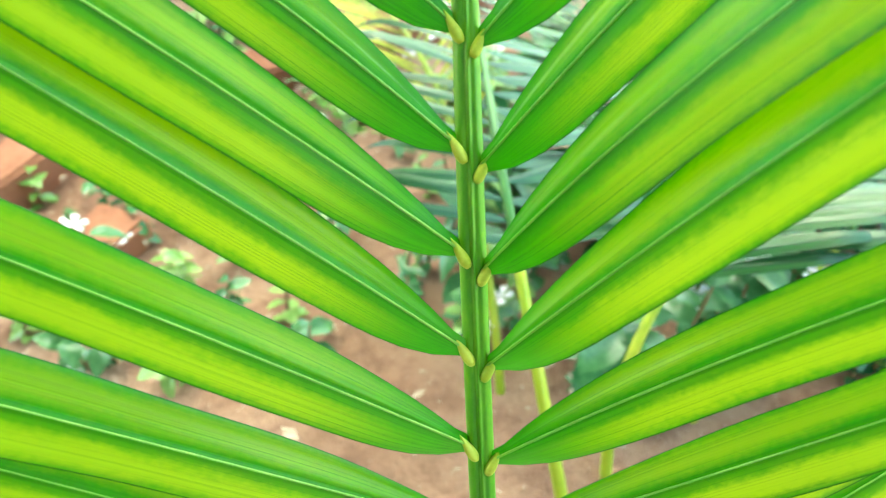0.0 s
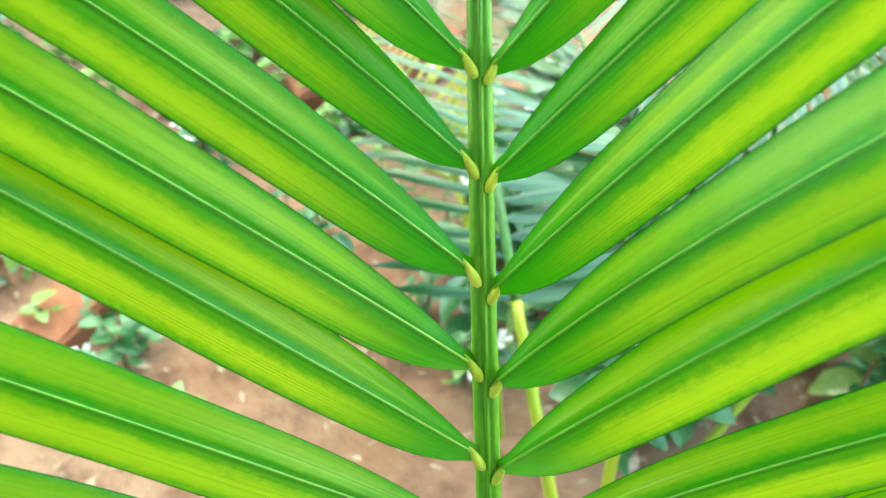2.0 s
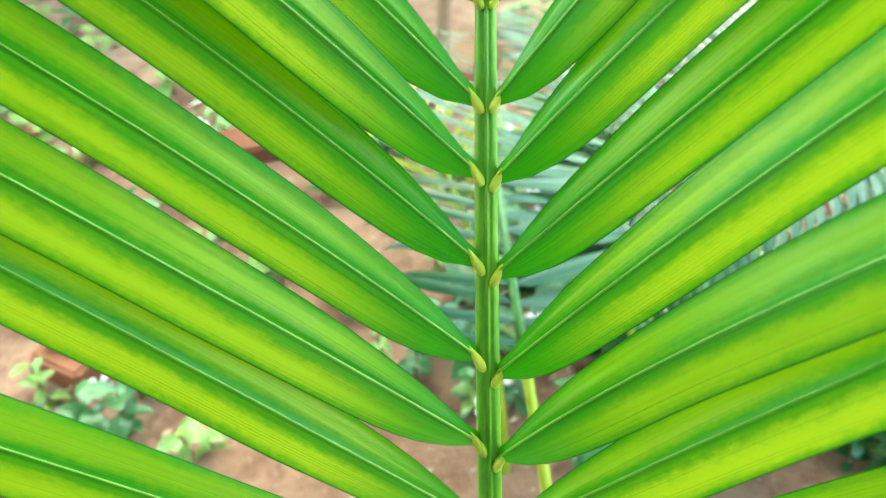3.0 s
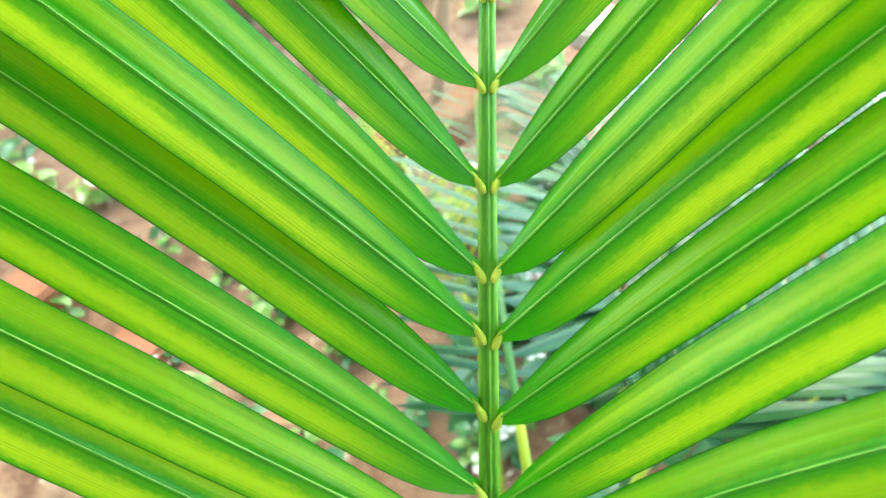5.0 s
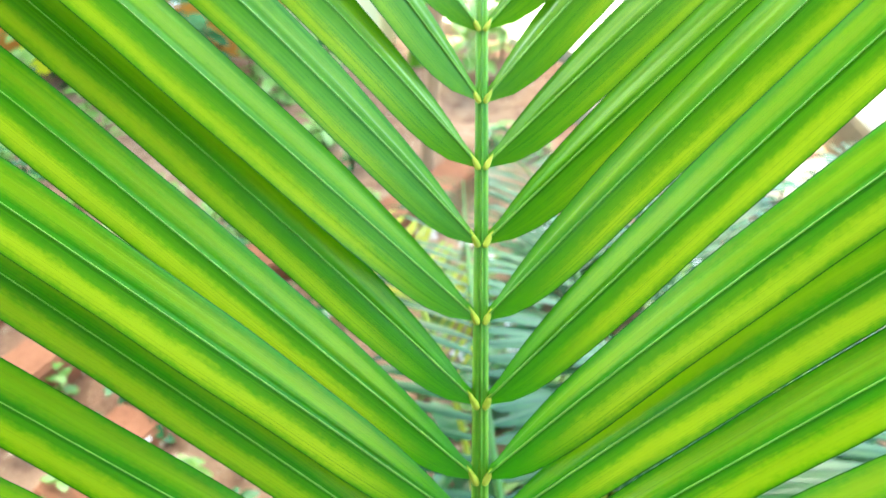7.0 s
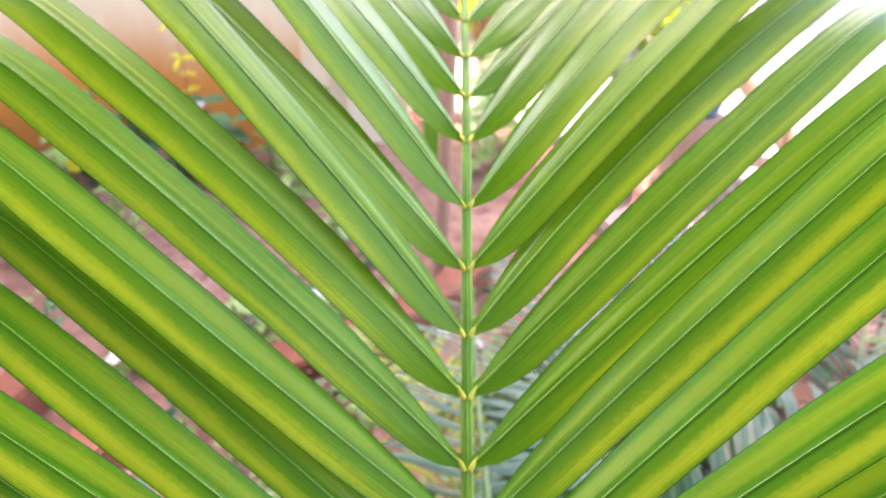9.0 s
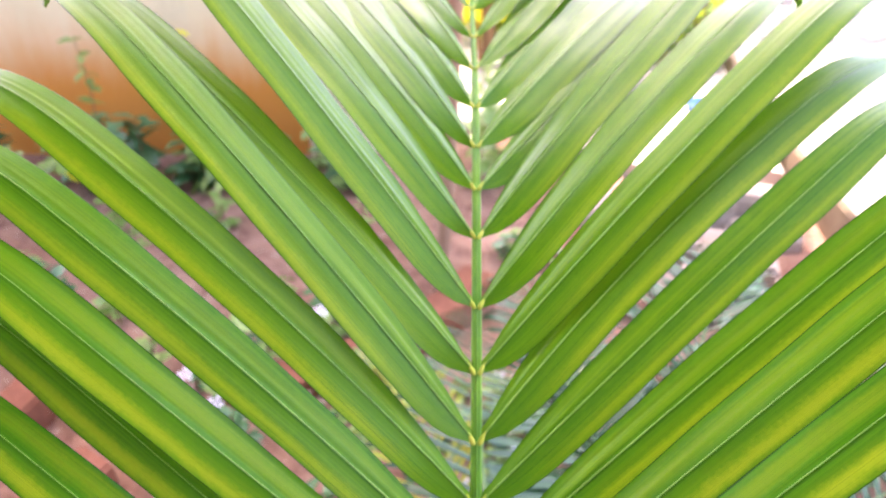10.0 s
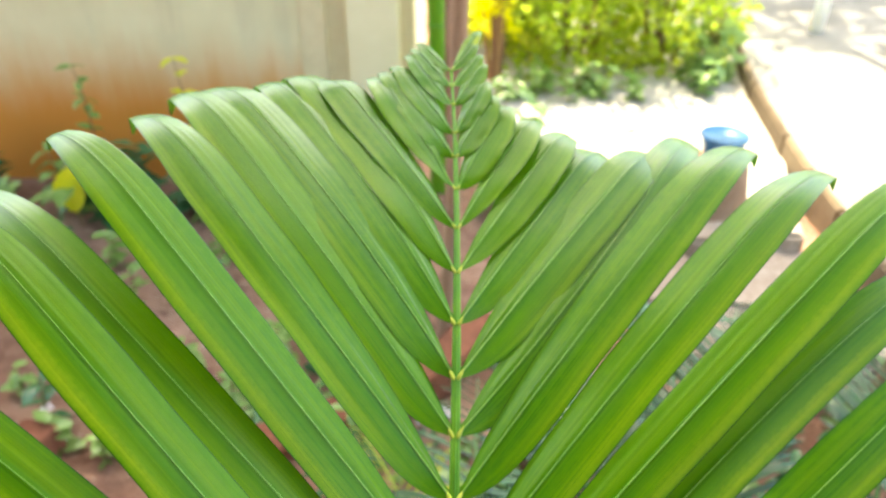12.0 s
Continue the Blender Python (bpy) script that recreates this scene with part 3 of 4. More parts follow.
# ---- plants behind the frond ----
def simple_leaflet(width, length, mat, seed, curl=0.35):
    v, f, uv, rv, rf = leaflet_shape(np.zeros(3), np.array([1.0, 0, 0]), np.array([0, 1.0, 0]), 0, 90, 0.0, 0.03 * length / 0.2, length, width, seed, 14)
    return mesh_of("leaflet", v, f, mat, uv)


def back_frond(root, mid, end, pairs, length, width, mat, stalk, label, spread=52, lift=8, start=0.3, thick=0.006, bank=0, left=1.0):
    """A frond on a curved stalk, its leaflets growing in pairs past the start of the stalk."""
    fr = thing("palm_frond", label, "palm frond", "palm fronds behind")
    a, b, c = (np.array(p, float) for p in (root, mid, end))
    pts = [(1 - s) ** 2 * a + 2 * s * (1 - s) * b + s * s * c for s in np.linspace(0, 1, 40)]
    cut = int(40 * start) + 1
    v, f = tube(pts[:cut], [thick * (1 - 0.8 * i / 39) for i in range(cut)], 12)
    part_mesh("petiole", mesh_of("petiole", v, f, stalk), fr, "yellow-green stalk")
    v, f = tube(pts[cut - 1:], [thick * (1 - 0.8 * i / 39) for i in range(cut - 1, 40)], 10)
    part_mesh("rachis", mesh_of("rachis", v, f, stalk if mat is M_LEAF_YELLOW else M_RACHIS_DARK), fr)
    shapes = [simple_leaflet(width, length, mat, 200 + i) for i in range(3)]
    rng = random.Random(len(label) + pairs)
    for i in range(pairs):
        s = start + (0.995 - start) * i / (pairs - 1)
        p = (1 - s) ** 2 * a + 2 * s * (1 - s) * b + s * s * c
        t = 2 * (1 - s) * (b - a) + 2 * s * (c - b)
        t = Vector(t).normalized()
        x = t.cross(Vector((0, 0, 1))).normalized()
        up = x.cross(t)
        size = math.sin(math.pi * (0.25 + 0.68 * (s - start) / (1 - start))) ** 0.7
        for sg in (-1, 1):
            sp = radians(spread * (1 - 0.35 * (s - start)) + rng.uniform(-5, 5))
            li = radians(lift + sg * bank + rng.uniform(-8, 8))
            d = t * math.cos(sp) + (x * sg * math.cos(li) + up * math.sin(li)) * math.sin(sp)
            across = (t - d * t.dot(d)).normalized() * -1
            n = d.cross(across) * 1.0
            if n.dot(up) < 0:
                n = -n
            m = Matrix((d, n.cross(d), n)).transposed().to_4x4()
            m.translation = Vector(p)
            k = size * rng.uniform(0.88, 1.08) * (left if sg < 0 else 1.0)
            part_mesh("leaflet", shapes[i % 3], fr, m=m @ Matrix.Diagonal((k, k, k, 1)))
    return fr


DARK = "blue-green glossy palm frond behind the bright one"
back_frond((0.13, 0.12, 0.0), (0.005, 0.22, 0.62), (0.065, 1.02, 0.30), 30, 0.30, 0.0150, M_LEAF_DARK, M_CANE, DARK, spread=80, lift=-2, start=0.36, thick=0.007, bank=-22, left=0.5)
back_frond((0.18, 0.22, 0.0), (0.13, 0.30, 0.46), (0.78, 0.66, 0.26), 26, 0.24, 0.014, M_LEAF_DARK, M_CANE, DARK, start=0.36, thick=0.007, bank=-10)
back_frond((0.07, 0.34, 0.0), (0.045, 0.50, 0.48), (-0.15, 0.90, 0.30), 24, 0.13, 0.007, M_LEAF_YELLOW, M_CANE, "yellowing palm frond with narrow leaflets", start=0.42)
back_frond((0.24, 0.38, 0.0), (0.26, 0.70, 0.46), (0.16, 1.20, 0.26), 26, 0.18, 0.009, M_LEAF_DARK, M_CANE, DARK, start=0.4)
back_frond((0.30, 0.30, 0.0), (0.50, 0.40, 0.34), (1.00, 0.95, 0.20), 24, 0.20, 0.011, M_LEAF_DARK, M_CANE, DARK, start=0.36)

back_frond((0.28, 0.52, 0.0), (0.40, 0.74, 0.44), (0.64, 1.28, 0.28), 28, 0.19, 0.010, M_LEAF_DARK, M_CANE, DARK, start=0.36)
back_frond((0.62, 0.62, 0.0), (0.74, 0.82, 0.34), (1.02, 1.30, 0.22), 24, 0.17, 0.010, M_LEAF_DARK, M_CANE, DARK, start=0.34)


def ovate_leaf(name, length, width, mat, curl, seed):
    rng = random.Random(seed)
    verts, faces, uvs = [], [], []
    n, cols = 8, (-1, -0.5, 0, 0.5, 1)
    for i in range(n + 1):
        u = i / n
        w = width * (math.sin(math.pi * min(1, u * 0.94 + 0.05)) ** 0.8)
        for c in cols:
            verts.append((u * length, c * w, -curl * u * u * length + 0.25 * abs(c) * w + 0.02 * length * rng.uniform(-1, 1) * abs(c)))
            uvs.append((u, c))
    k = len(cols)
    for i in range(n):
        for j in range(k - 1):
            faces.append((i * k + j, i * k + j + 1, (i + 1) * k + j + 1, (i + 1) * k + j))
    return mesh_of(name, verts, faces, mat, uvs)


LEAF_SHAPES = {}


def small_plant(x, y, height, count, size, mat, label, seed, flowers=0, group="small plants in the bed"):
    rng = random.Random(seed)
    pl = thing("garden_plant", label, "plant", group, m=pose(x, y, 0, 0, 0, rng.uniform(0, 360)))
    key = (mat.name, round(size, 2))
    size = key[1]
    if key not in LEAF_SHAPES:
        LEAF_SHAPES[key] = [ovate_leaf("leaf", size, size * 0.32, mat, c, i) for i, c in enumerate((0.2, 0.4, 0.55))]
    shapes = LEAF_SHAPES[key]
    lean = rng.uniform(-0.2, 0.2)
    pts = [np.array([lean * height * f * f, 0.1 * height * math.sin(3 * f), -0.04 + (height + 0.04) * f]) for f in np.linspace(0, 1, 8)]
    v, f = tube(pts, [0.0035 * (1 - 0.6 * i / 7) for i in range(8)], 6)
    part_mesh("stem", mesh_of("stem", v, f, M_TWIG), pl)
    for i in range(count):
        f = 0.25 + 0.75 * i / count
        p = pts[min(7, int(f * 7.9))]
        m = Matrix.Translation(p) @ pose(0, 0, 0, 0, 0, i * 137.5 + rng.uniform(-20, 20)) @ pose(0, 0, 0, rng.uniform(-20, 20), rng.uniform(-45, 15), 0)
        k = rng.uniform(0.7, 1.15)
        part_mesh("leaf", shapes[i % 3], pl, m=m @ Matrix.Diagonal((k, k, k, 1)))
    for i in range(flowers):
        fl = part_mesh("flower", flower_mesh(), pl, "pale flower", Matrix.Translation(pts[-1]) @ pose(rng.uniform(-0.05, 0.05), rng.uniform(-0.05, 0.05), rng.uniform(-0.02, 0.03), rng.uniform(-25, 25), rng.uniform(-25, 25), 0))
    return pl


FLOWER = []


def flower_mesh():
    if not FLOWER:
        verts, faces = [(0, 0, 0)], []
        for p in range(5):
            a = 2 * math.pi * p / 5
            b = len(verts)
            for r, da, z in ((0.008, -0.4, 0.002), (0.017, -0.38, 0.004), (0.020, 0.0, 0.003), (0.017, 0.38, 0.004), (0.008, 0.4, 0.002)):
                verts.append((r * math.cos(a + da), r * math.sin(a + da), z))
            faces.append((0, b, b + 1, b + 2, b + 3, b + 4))
        FLOWER.append(mesh_of("flower", verts, faces, M_PETAL))
    return FLOWER[0]


DARKP = "low plant with rounded dark blue-green leaves in the soil"
LIGHTP = "light green leafy seedling growing in red soil"


def scatter(seed, count, x0, x1, y0, y1, h0, h1, n0, n1, sizes, dark, flowers=0.12):
    """Plants strewn over a patch of the bed; dark is the share of the blue-green kind."""
    rng = random.Random(seed)
    for i in range(count):
        mat = M_SEEDLING if rng.random() < dark else M_SEEDLING_LIGHT
        small_plant(rng.uniform(x0, x1), rng.uniform(y0, y1), rng.uniform(h0, h1), rng.randint(n0, n1), rng.choice(sizes), mat,
                    DARKP if mat is M_SEEDLING else LIGHTP, seed * 1000 + i, 1 if rng.random() < flowers else 0)


# low seedlings behind the frond, taller dark ones to its right
scatter(77, 105, -0.55, 0.18, 0.40, 1.25, 0.05, 0.10, 9, 14, (0.02, 0.03, 0.03, 0.04), 0.55, 0.25)
scatter(81, 52, 0.15, 0.75, 0.34, 1.25, 0.10, 0.16, 9, 14, (0.03, 0.04), 0.9, 0.25)
scatter(82, 14, 0.15, 0.62, 0.30, 0.60, 0.14, 0.18, 12, 14, (0.06, 0.07), 0.85)
scatter(79, 46, 0.03, 0.75, 0.42, 1.15, 0.07, 0.15, 10, 14, (0.05, 0.06, 0.07), 0.85)
scatter(83, 20, 0.45, 1.05, 0.75, 1.45, 0.08, 0.17, 10, 14, (0.05, 0.06, 0.07), 0.85)
scatter(84, 12, -0.72, -0.28, 0.36, 0.95, 0.05, 0.07, 9, 12, (0.03, 0.04), 0.3)
# the open bed before the wall, and the dense row along its foot
scatter(80, 60, -1.35, -0.12, 1.05, 2.0, 0.06, 0.12, 9, 14, (0.04, 0.05, 0.06), 0.32)
scatter(78, 28, -1.75, -0.20, 2.05, 2.28, 0.14, 0.24, 14, 20, (0.07, 0.08, 0.09), 0.75)
scatter(85, 5, 0.05, 0.32, 2.10, 2.55, 0.24, 0.34, 20, 24, (0.07, 0.08), 0.0, 0.0)
scatter(88, 24, 0.22, 1.25, 3.02, 3.28, 0.08, 0.20, 14, 20, (0.05, 0.06), 0.0, 0.05)
scatter(87, 16, 0.12, 0.80, 2.55, 3.05, 0.03, 0.07, 6, 9, (0.03, 0.04), 0.1, 0.2)
scatter(86, 4, 0.20, 0.50, 1.40, 1.75, 0.08, 0.10, 10, 12, (0.05,), 0.5)


def soil_litter():
    """Dry leaf bits and crumbs strewn over the bed."""
    rng = random.Random(11)
    verts, faces = [], []
    for i in range(2600):
        x, y = rng.uniform(-1.8, 1.2), rng.uniform(0.2, 2.35)
        L = rng.uniform(0.003, 0.011) + (0.009 if rng.random() < 0.08 else 0)
        w = L * rng.uniform(0.2, 0.5)
        a = rng.uniform(0, 6.28)
        ca, sa = math.cos(a), math.sin(a)
        z = 0.022 + 0.035 * noise.noise((x * 3.1, y * 3.1, 0.3)) * 0.9
        b = len(verts)
        for px, py, pz in ((-L, 0, 0), (0, -w, 0.003), (L, 0, rng.uniform(0, 0.006)), (0, w, 0.004)):
            verts.append((x + px * ca - py * sa, y + px * sa + py * ca, z + pz))
        faces += [(b, b + 1, b + 3), (b + 1, b + 2, b + 3)]
    single("leaf_litter", mesh_of("leaf_litter", verts, faces, M_LITTER), "pale dry leaf bits strewn over red soil", "leaf litter", kind="stuff")


soil_litter()


def croton():
    pl = thing("croton_plant", "small plant with one large yellow leaf by the wall", "plant", m=pose(-1.162, 2.03, 0))
    v, f = tube([(0, 0, -0.03), (0.01, 0, 0.12), (0.0, 0.0, 0.24)], [0.004, 0.0035, 0.002], 6)
    part_mesh("stem", mesh_of("stem", v, f, M_TWIG), pl)
    part_mesh("leaf", ovate_leaf("leaf", 0.155, 0.056, M_BUSH_YELLOW, 0.1, 1), pl, "large yellow leaf", pose(0.0, -0.02, 0.085, 75, -82, 0))
    for i in range(6):
        part_mesh("leaf", ovate_leaf("leaf", 0.12, 0.03, M_SEEDLING_LIGHT, 0.4, i), pl, m=pose(0, 0, 0.08 + 0.02 * i, 0, -20, i * 70))


croton()


def shrub(name, x, y, rx, ry, height, count, mat, label, seed, size=0.06, low=0.02):
    rng = random.Random(seed)
    sh = thing(name, label, "shrub", m=pose(x, y, 0))
    bm_v, bm_f = [], []
    tips = []
    for i in range(9):
        ang = rng.uniform(0, 6.28)
        r = rng.uniform(0.2, 0.8)
        top = np.array([rx * r * math.cos(ang), ry * r * math.sin(ang), height * rng.uniform(0.6, 0.95)])
        pts = [np.array([top[0] * 0.2 * (1 - f) + top[0] * f, top[1] * 0.2 * (1 - f) + top[1] * f, -0.05 + (top[2] + 0.05) * f]) for f in np.linspace(0, 1, 7)]
        v, f = tube(pts, [0.014 * (1 - 0.8 * j / 6) for j in range(7)], 6)
        part_mesh("branch", mesh_of("branch", v, f, M_TWIG), sh)
        tips.append(top)
    verts, faces = [], []
    for i in range(count):
        while True:
            p = np.array([rng.uniform(-1, 1), rng.uniform(-1, 1), rng.uniform(0, 1)])
            rr = math.sqrt(p[0] ** 2 + p[1] ** 2 + max(0.0, p[2] * 1.7 - 0.7) ** 2)
            lump = noise.noise((p[0] * 3.5 * rx + seed, p[1] * 3.5 * ry, p[2] * 4 * height))
            if 0.2 < rr < 0.78 + 0.5 * lump and lump > -0.25:
                break
        c = np.array([p[0] * rx, p[1] * ry, low + p[2] * (height - low)])
        d = Vector((rng.gauss(0, 1), rng.gauss(0, 1), rng.gauss(0.3, 0.6))).normalized()
        e = d.orthogonal().normalized()
        e = (Matrix.Rotation(rng.uniform(0, 6.28), 3, d) @ e)
        nn = d.cross(e)
        L, w = size * rng.uniform(0.7, 1.3), size * 0.28 * rng.uniform(0.8, 1.2)
        b = len(verts)
        d, e, nn = np.array(d), np.array(e), np.array(nn)
        verts += [c, c + d * L * 0.5 + e * w + nn * w * 0.3, c + d * L * 0.5, c + d * L * 0.5 - e * w + nn * w * 0.3, c + d * L - nn * w * 0.5]
        faces += [(b, b + 2, b + 1), (b, b + 3, b + 2), (b + 1, b + 2, b + 4), (b + 2, b + 3, b + 4)]
    part_mesh("foliage", mesh_of("foliage", verts, faces, mat), sh)["kind"] = "stuff"


BUSH = "sunlit yellow-green leafy shrub beside the path"
shrub("shrub", 0.62, 3.60, 0.62, 0.46, 0.95, 2100, M_BUSH, BUSH, 3)
shrub("shrub", 1.06, 3.62, 0.46, 0.46, 0.95, 1600, M_BUSH, BUSH, 4)
shrub("shrub", 0.30, 3.9, 0.4, 0.5, 0.9, 2600, M_BUSH, BUSH, 5)
shrub("shrub", 0.24, 3.28, 0.11, 0.12, 0.62, 260, M_BUSH_YELLOW, "shrub with bright yellow leaves on bare stems", 6, low=0.26)
shrub("shrub", 0.75, 4.45, 0.85, 0.45, 1.0, 3000, M_BUSH, BUSH, 7)
shrub("shrub", 1.23, 3.36, 0.14, 0.14, 0.40, 150, M_SEEDLING_LIGHT, "fresh green young plant at the edge of the path", 9, 0.09)
shrub("shrub", 3.4, 9.0, 2.5, 1.2, 2.2, 4000, M_BUSH, BUSH, 8, 0.14)


def shade_tree(x, y, top, radius, count, label, seed):
    """A tall unseen tree, added so that its crown throws shade on the ground before it."""
    rng = random.Random(seed)
    tree = thing("tree", label, "tree", m=pose(x, y, 0))
    top = np.array(top)
    pts = [np.array([top[0] * f ** 2.2, top[1] * f ** 2.2, -0.1 + (top[2] - 0.4) * f]) for f in np.linspace(0, 1, 12)]
    v, f = tube(pts, [0.16 * (1 - 0.65 * i / 11) for i in range(12)], 12)
    part_mesh("trunk", mesh_of("trunk", v, f, M_TWIG), tree)
    for i in range(9):
        a = i * 0.7 + rng.uniform(-0.2, 0.2)
        end = top + np.array([0.86 * radius * math.cos(a), 0.86 * radius * math.sin(a), rng.uniform(-0.2, 0.3)])
        q = [pts[8] * (1 - g) + end * g + np.array([0, 0, 0.3 * math.sin(3.1 * g)]) for g in np.linspace(0, 1, 7)]
        v, f = tube(q, [0.05 * (1 - 0.8 * j / 6) for j in range(7)], 7)
        part_mesh("limb", mesh_of("limb", v, f, M_TWIG), tree)
    verts, faces = [], []
    for i in range(count):
        a, r = rng.uniform(0, 6.2832), math.sqrt(rng.random())
        edge = radius * (1 + 0.10 * math.sin(3 * a + 1) + 0.07 * math.sin(7 * a))
        c = top + np.array([edge * 0.98 * r * math.cos(a), edge * r * math.sin(a), rng.uniform(-0.5, 0.5) * math.sqrt(max(0.05, 1 - r * r))])
        d = Vector((rng.gauss(0, 1), rng.gauss(0, 1), rng.gauss(-0.1, 0.35))).normalized()
        e = d.cross(Vector((rng.gauss(0, 0.4), rng.gauss(0, 0.4), 1))).normalized()
        L, w = rng.uniform(0.14, 0.24), rng.uniform(0.04, 0.07)
        d, e = np.array(d), np.array(e)
        b = len(verts)
        verts += [c, c + d * L * 0.5 + e * w, c + d * L, c + d * L * 0.5 - e * w]
        faces += [(b, b + 1, b + 2, b + 3)]
    part_mesh("crown", mesh_of("crown", verts, faces, M_SEEDLING), tree)["kind"] = "stuff"


# both crowns hang out of view, added for the shade they cast
shade_tree(-1.6, 5.0, (0.65, -0.85, 5.9), 1.75, 9000, "unseen tall dense green tree added behind the garden wall to shade the bed", 5)
shade_tree(3.0, 8.2, (-0.95, -1.2, 4.2), 1.15, 900, "unseen thin-crowned tree added to cast dappled shade on the path", 9)


# ---- poles, pot, bowl, stones, bricks ----
def pole(x, y, r, h, lean, label, mat=M_WOOD):
    pts = [np.array([x + lean * f + 0.006 * math.sin(9 * f + x * 30), y + 0.005 * math.sin(7 * f), -0.1 + (h + 0.1) * f]) for f in np.linspace(0, 1, 24)]
    v, f = tube(pts, [r * (1 - 0.15 * i / 23) * (1 + 0.05 * math.sin(i * 2.3)) for i in range(24)], 12)
    st = thing("garden_stake", label, "stake", "stakes by the palm", m=pose(x, y, 0))
    v = [(p[0] - x, p[1] - y, p[2]) for p in v]
    part_mesh("shaft", mesh_of("shaft", v, f, mat), st)
    for k in (5, 10, 15, 20):
        q = [(pts[k][0] - x, pts[k][1] - y, pts[k][2] + dz) for dz in (-0.006, -0.003, 0.0, 0.003, 0.006)]
        v, f = tube(q, [r * g for g in (0.88, 1.04, 1.08, 1.04, 0.88)], 12)
        part_mesh("knot", mesh_of("knot", v, f, mat), st)


pole(-0.005, 1.48, 0.018, 2.2, 0.10, "rough brown wooden stake standing in the soil")
pole(0.000, 1.60, 0.008, 2.2, 0.035, "thin brown wooden stake standing in the soil")


pole(-0.015, 2.28, 0.032, 1.5, 0.0, "green bamboo stake by the wall", M_RACHIS)
pole(0.96, 1.20, 0.020, 0.55, 0.03, "grey-brown wooden stake in the bed")
pole(0.99, 1.12, 0.006, 0.50, -0.05, "thin pale stick in the bed", M_KERB)
# translucent white tube added in place of the bright gap beside the pillar
v, f = tube([(-0.088, 2.80, z) for z in np.linspace(-0.05, 1.6, 8)], [0.019] * 8, 16)
single("drain_pipe", mesh_of("drain_pipe", v, f, M_WHITE), "white tube standing in for the bright gap beside the wall pillar", "pipe")
v, f = tube([(1.95 + 0.01 * z, 3.86, z) for z in np.linspace(0.05, 1.3, 8)], [0.035] * 8, 16)
single("post", mesh_of("post", v, f, M_WHITE), "white post standing on the path", "post")


def sprig(x, y, h, mat, label, seed):
    rng = random.Random(seed)
    pl = thing("wall_sprig", label, "plant", "sprigs by the wall", m=pose(x, y, 0))
    pts = [np.array([0.05 * math.sin(2.2 * f), -0.02 * f, -0.03 + (h + 0.03) * f]) for f in np.linspace(0, 1, 10)]
    v, f = tube(pts, [0.004 * (1 - 0.6 * i / 9) for i in range(10)], 6)
    part_mesh("stem", mesh_of("stem", v, f, M_TWIG), pl)
    shape = ovate_leaf("leaf", 0.05, 0.014, mat, 0.35, seed)
    for i in range(14):
        q = pts[min(9, 4 + i * 6 // 14)]
        part_mesh("leaf", shape, pl, m=Matrix.Translation(q) @ pose(0, 0, 0, rng.uniform(-25, 25), rng.uniform(-40, 20), i * 137.5))


sprig(-1.22, 2.30, 0.46, M_SEEDLING_LIGHT, "thin leafy sprig in front of the stained wall", 1)
sprig(-0.88, 2.26, 0.50, M_BUSH_YELLOW, "sprig with pale yellow leaves by the wall", 2)


def lathe(profile, sides=36):
    verts, faces = [], []
    for r, z in profile:
        for j in range(sides):
            a = 2 * math.pi * j / sides
            verts.append((r * math.cos(a), r * math.sin(a), z))
    for i in range(len(profile) - 1):
        for j in range(sides):
            k = (j + 1) % sides
            faces.append((i * sides + j, i * sides + k, (i + 1) * sides + k, (i + 1) * sides + j))
    faces.append(tuple(range(sides))[::-1])
    faces.append(tuple((len(profile) - 1) * sides + j for j in range(sides)))
    return verts, faces


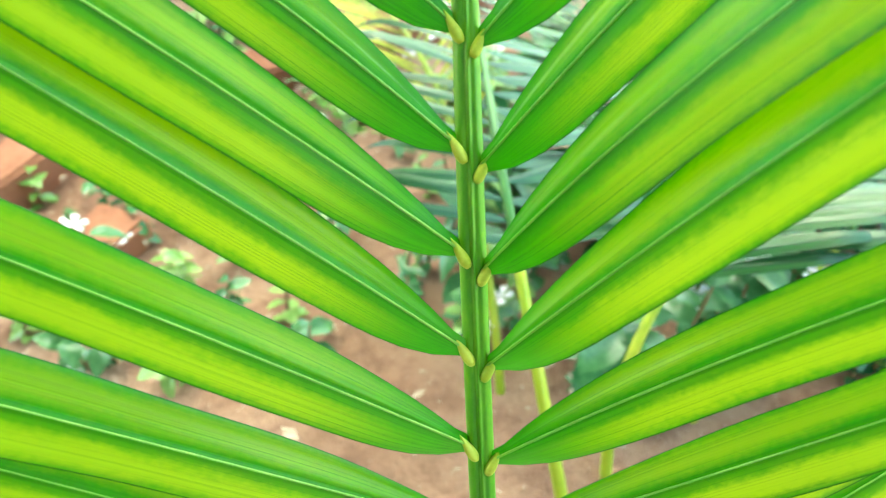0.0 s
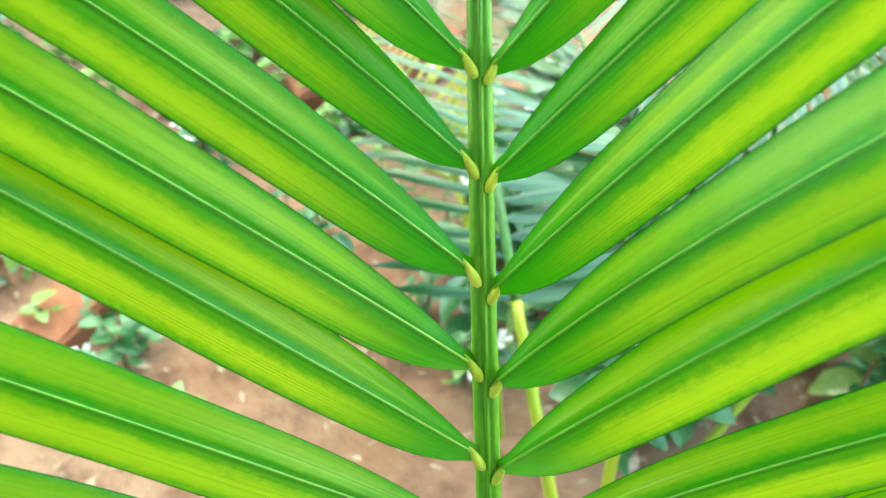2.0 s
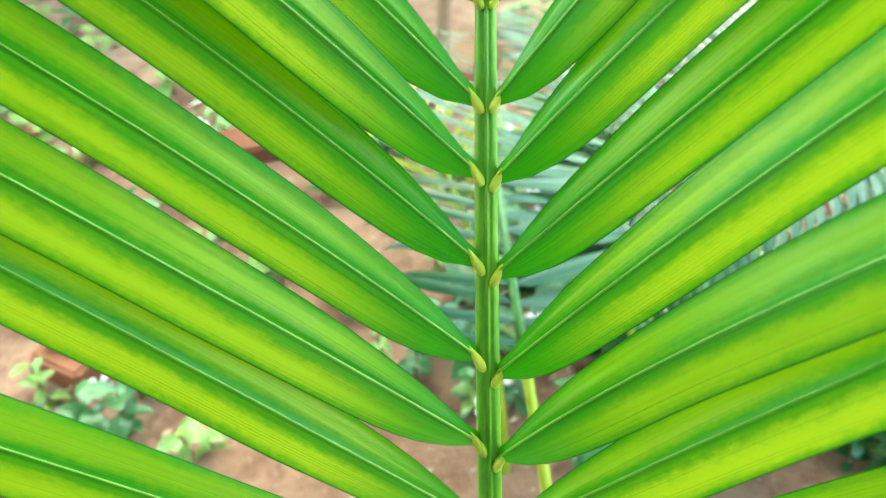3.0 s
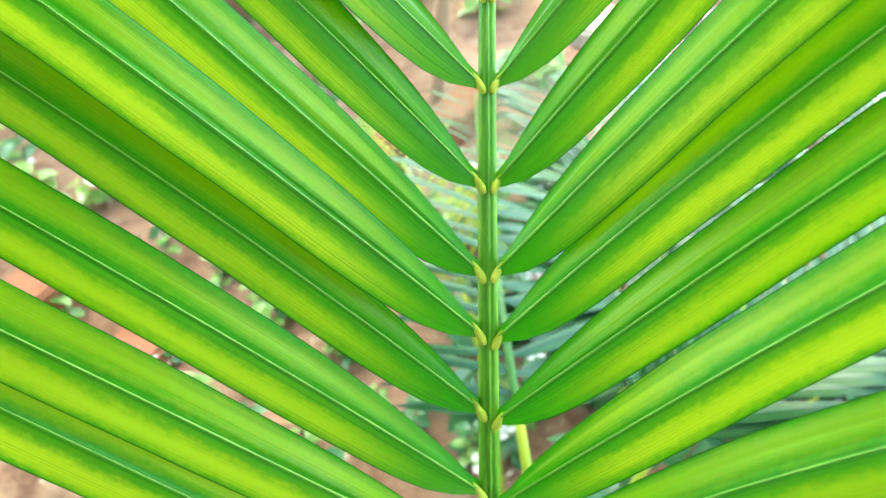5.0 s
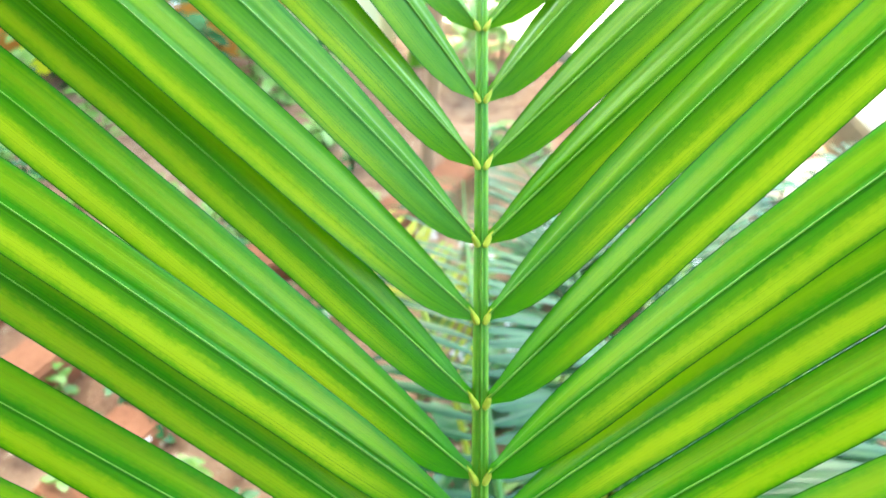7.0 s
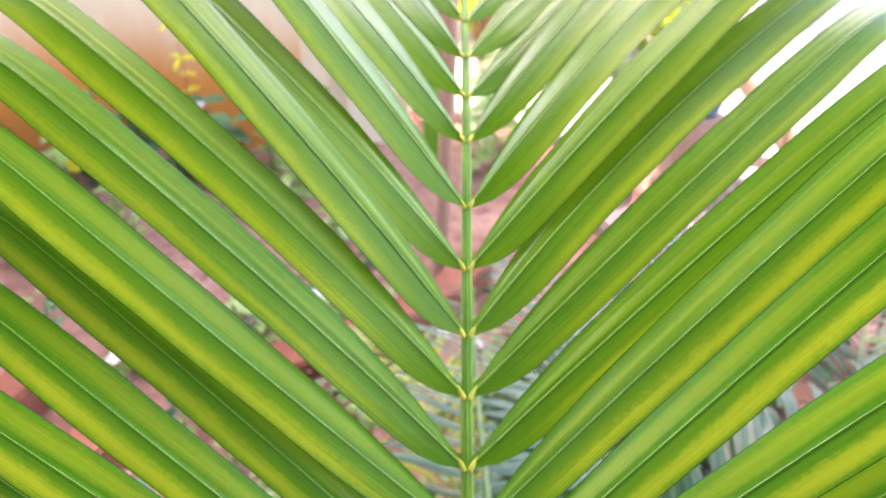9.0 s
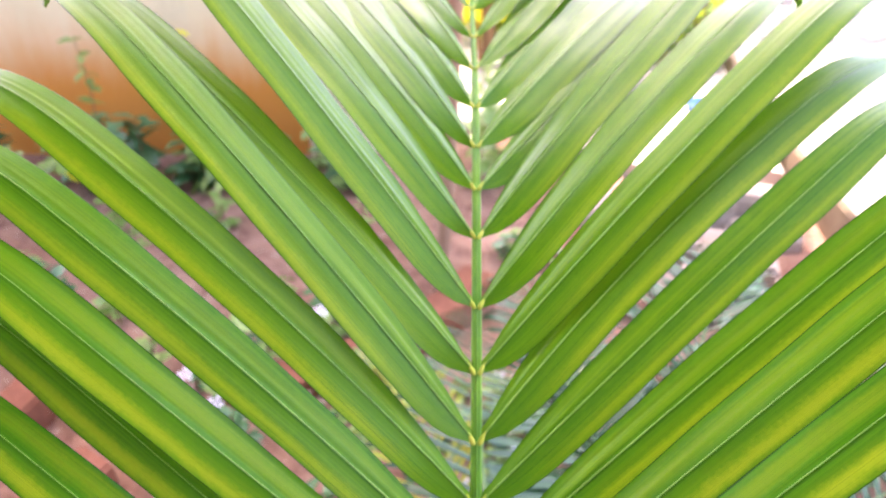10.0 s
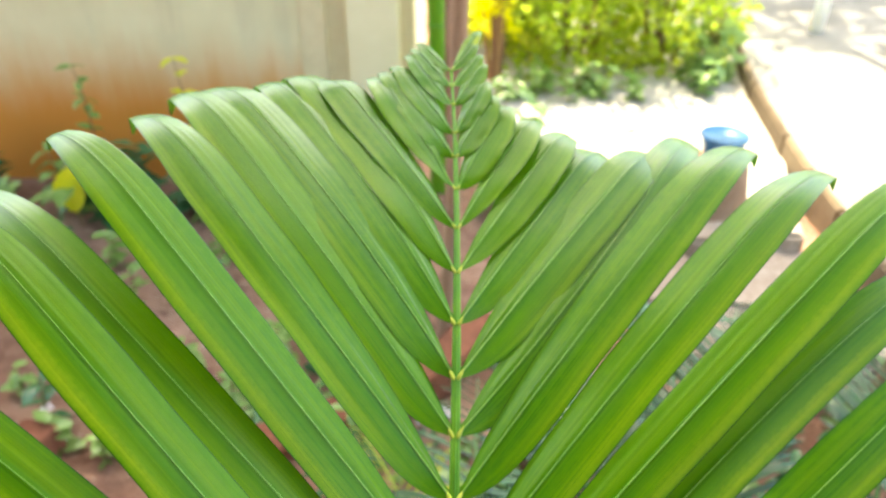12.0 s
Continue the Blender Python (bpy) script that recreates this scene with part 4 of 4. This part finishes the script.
v, f = lathe([(0.124, -0.02), (0.130, 0.0), (0.130, 0.036), (0.118, 0.040), (0.100, 0.15), (0.086, 0.232), (0.080, 0.235), (0.02, 0.235)])
single("plant_pot", mesh_of("plant_pot", v, f, M_TERRACOTTA), "upturned brown terracotta pot standing beside the path", "pot", m=pose(0.846, 2.04, 0.0) @ Matrix.Diagonal((1, 1, 1.09, 1)))
bowl = thing("plastic_bowl", "blue plastic bowl resting on an upturned brown pot", "bowl", m=pose(0.846, 2.04, 0.2565) @ Matrix.Scale(0.77, 4))
v, f = lathe([(0.055, 0.0), (0.075, 0.04), (0.086, 0.095), (0.084, 0.097), (0.072, 0.042), (0.052, 0.008)])
part_mesh("body", mesh_of("body", v, f, M_BLUE), bowl)
v, f = lathe([(0.084, 0.090), (0.094, 0.090), (0.096, 0.098), (0.092, 0.104), (0.083, 0.102), (0.082, 0.094)])
part_mesh("rim", mesh_of("rim", v, f, M_BLUE), bowl)


def stone(x, y, sx, sy, sz, turn, mat, name, label, category, group, seed, bevel=0.012, z=0.0):
    rng = random.Random(seed)
    bm = bmesh.new()
    box(bm, -sx / 2, sx / 2, -sy / 2, sy / 2, -0.03, sz, bevel)
    for vt in bm.verts:
        vt.co += Vector((rng.uniform(-1, 1), rng.uniform(-1, 1), rng.uniform(-0.5, 0.5))) * bevel * 0.35
    me = bpy.data.meshes.new(name)
    bm.to_mesh(me)
    bm.free()
    me.materials.append(mat)
    single(name, me, label, category, group, m=pose(x, y, z, rng.uniform(-3, 3), rng.uniform(-3, 3), turn))


for i, (x, y, sx, sy, t) in enumerate(((0.62, 1.72, 0.26, 0.20, 20), (0.86, 1.66, 0.22, 0.2, -15), (0.70, 1.48, 0.24, 0.18, 40), (0.98, 1.78, 0.2, 0.16, 10), (0.50, 1.95, 0.22, 0.18, -30), (1.05, 1.45, 0.26, 0.2, 25), (0.85, 1.35, 0.2, 0.15, 60), (0.80, 1.86, 0.20, 0.12, 8), (0.99, 1.90, 0.17, 0.12, -14))):
    stone(x, y, sx, sy, 0.11 if y > 1.8 and x > 0.7 else 0.05, t, M_STONE, "flagstone", "rough brown flagstone lying in the soil", "stone", "flagstones by the pot", i)
for i, (x, y, t, z) in enumerate(((-0.53, 0.60, 65, -0.015), (-0.72, 0.80, 60, 0), (-0.38, 1.10, 28, 0), (-0.195, 1.185, 26, 0.01), (-0.05, 1.30, 46, 0.015), (0.06, 1.45, 58, 0), (-0.90, 1.05, 75, 0))):
    stone(x, y, 0.20, 0.095, 0.06, t, M_BRICK, "brick", "worn red brick half sunk in the soil", "brick", "bricks edging the bed", 40 + i, 0.006, z)
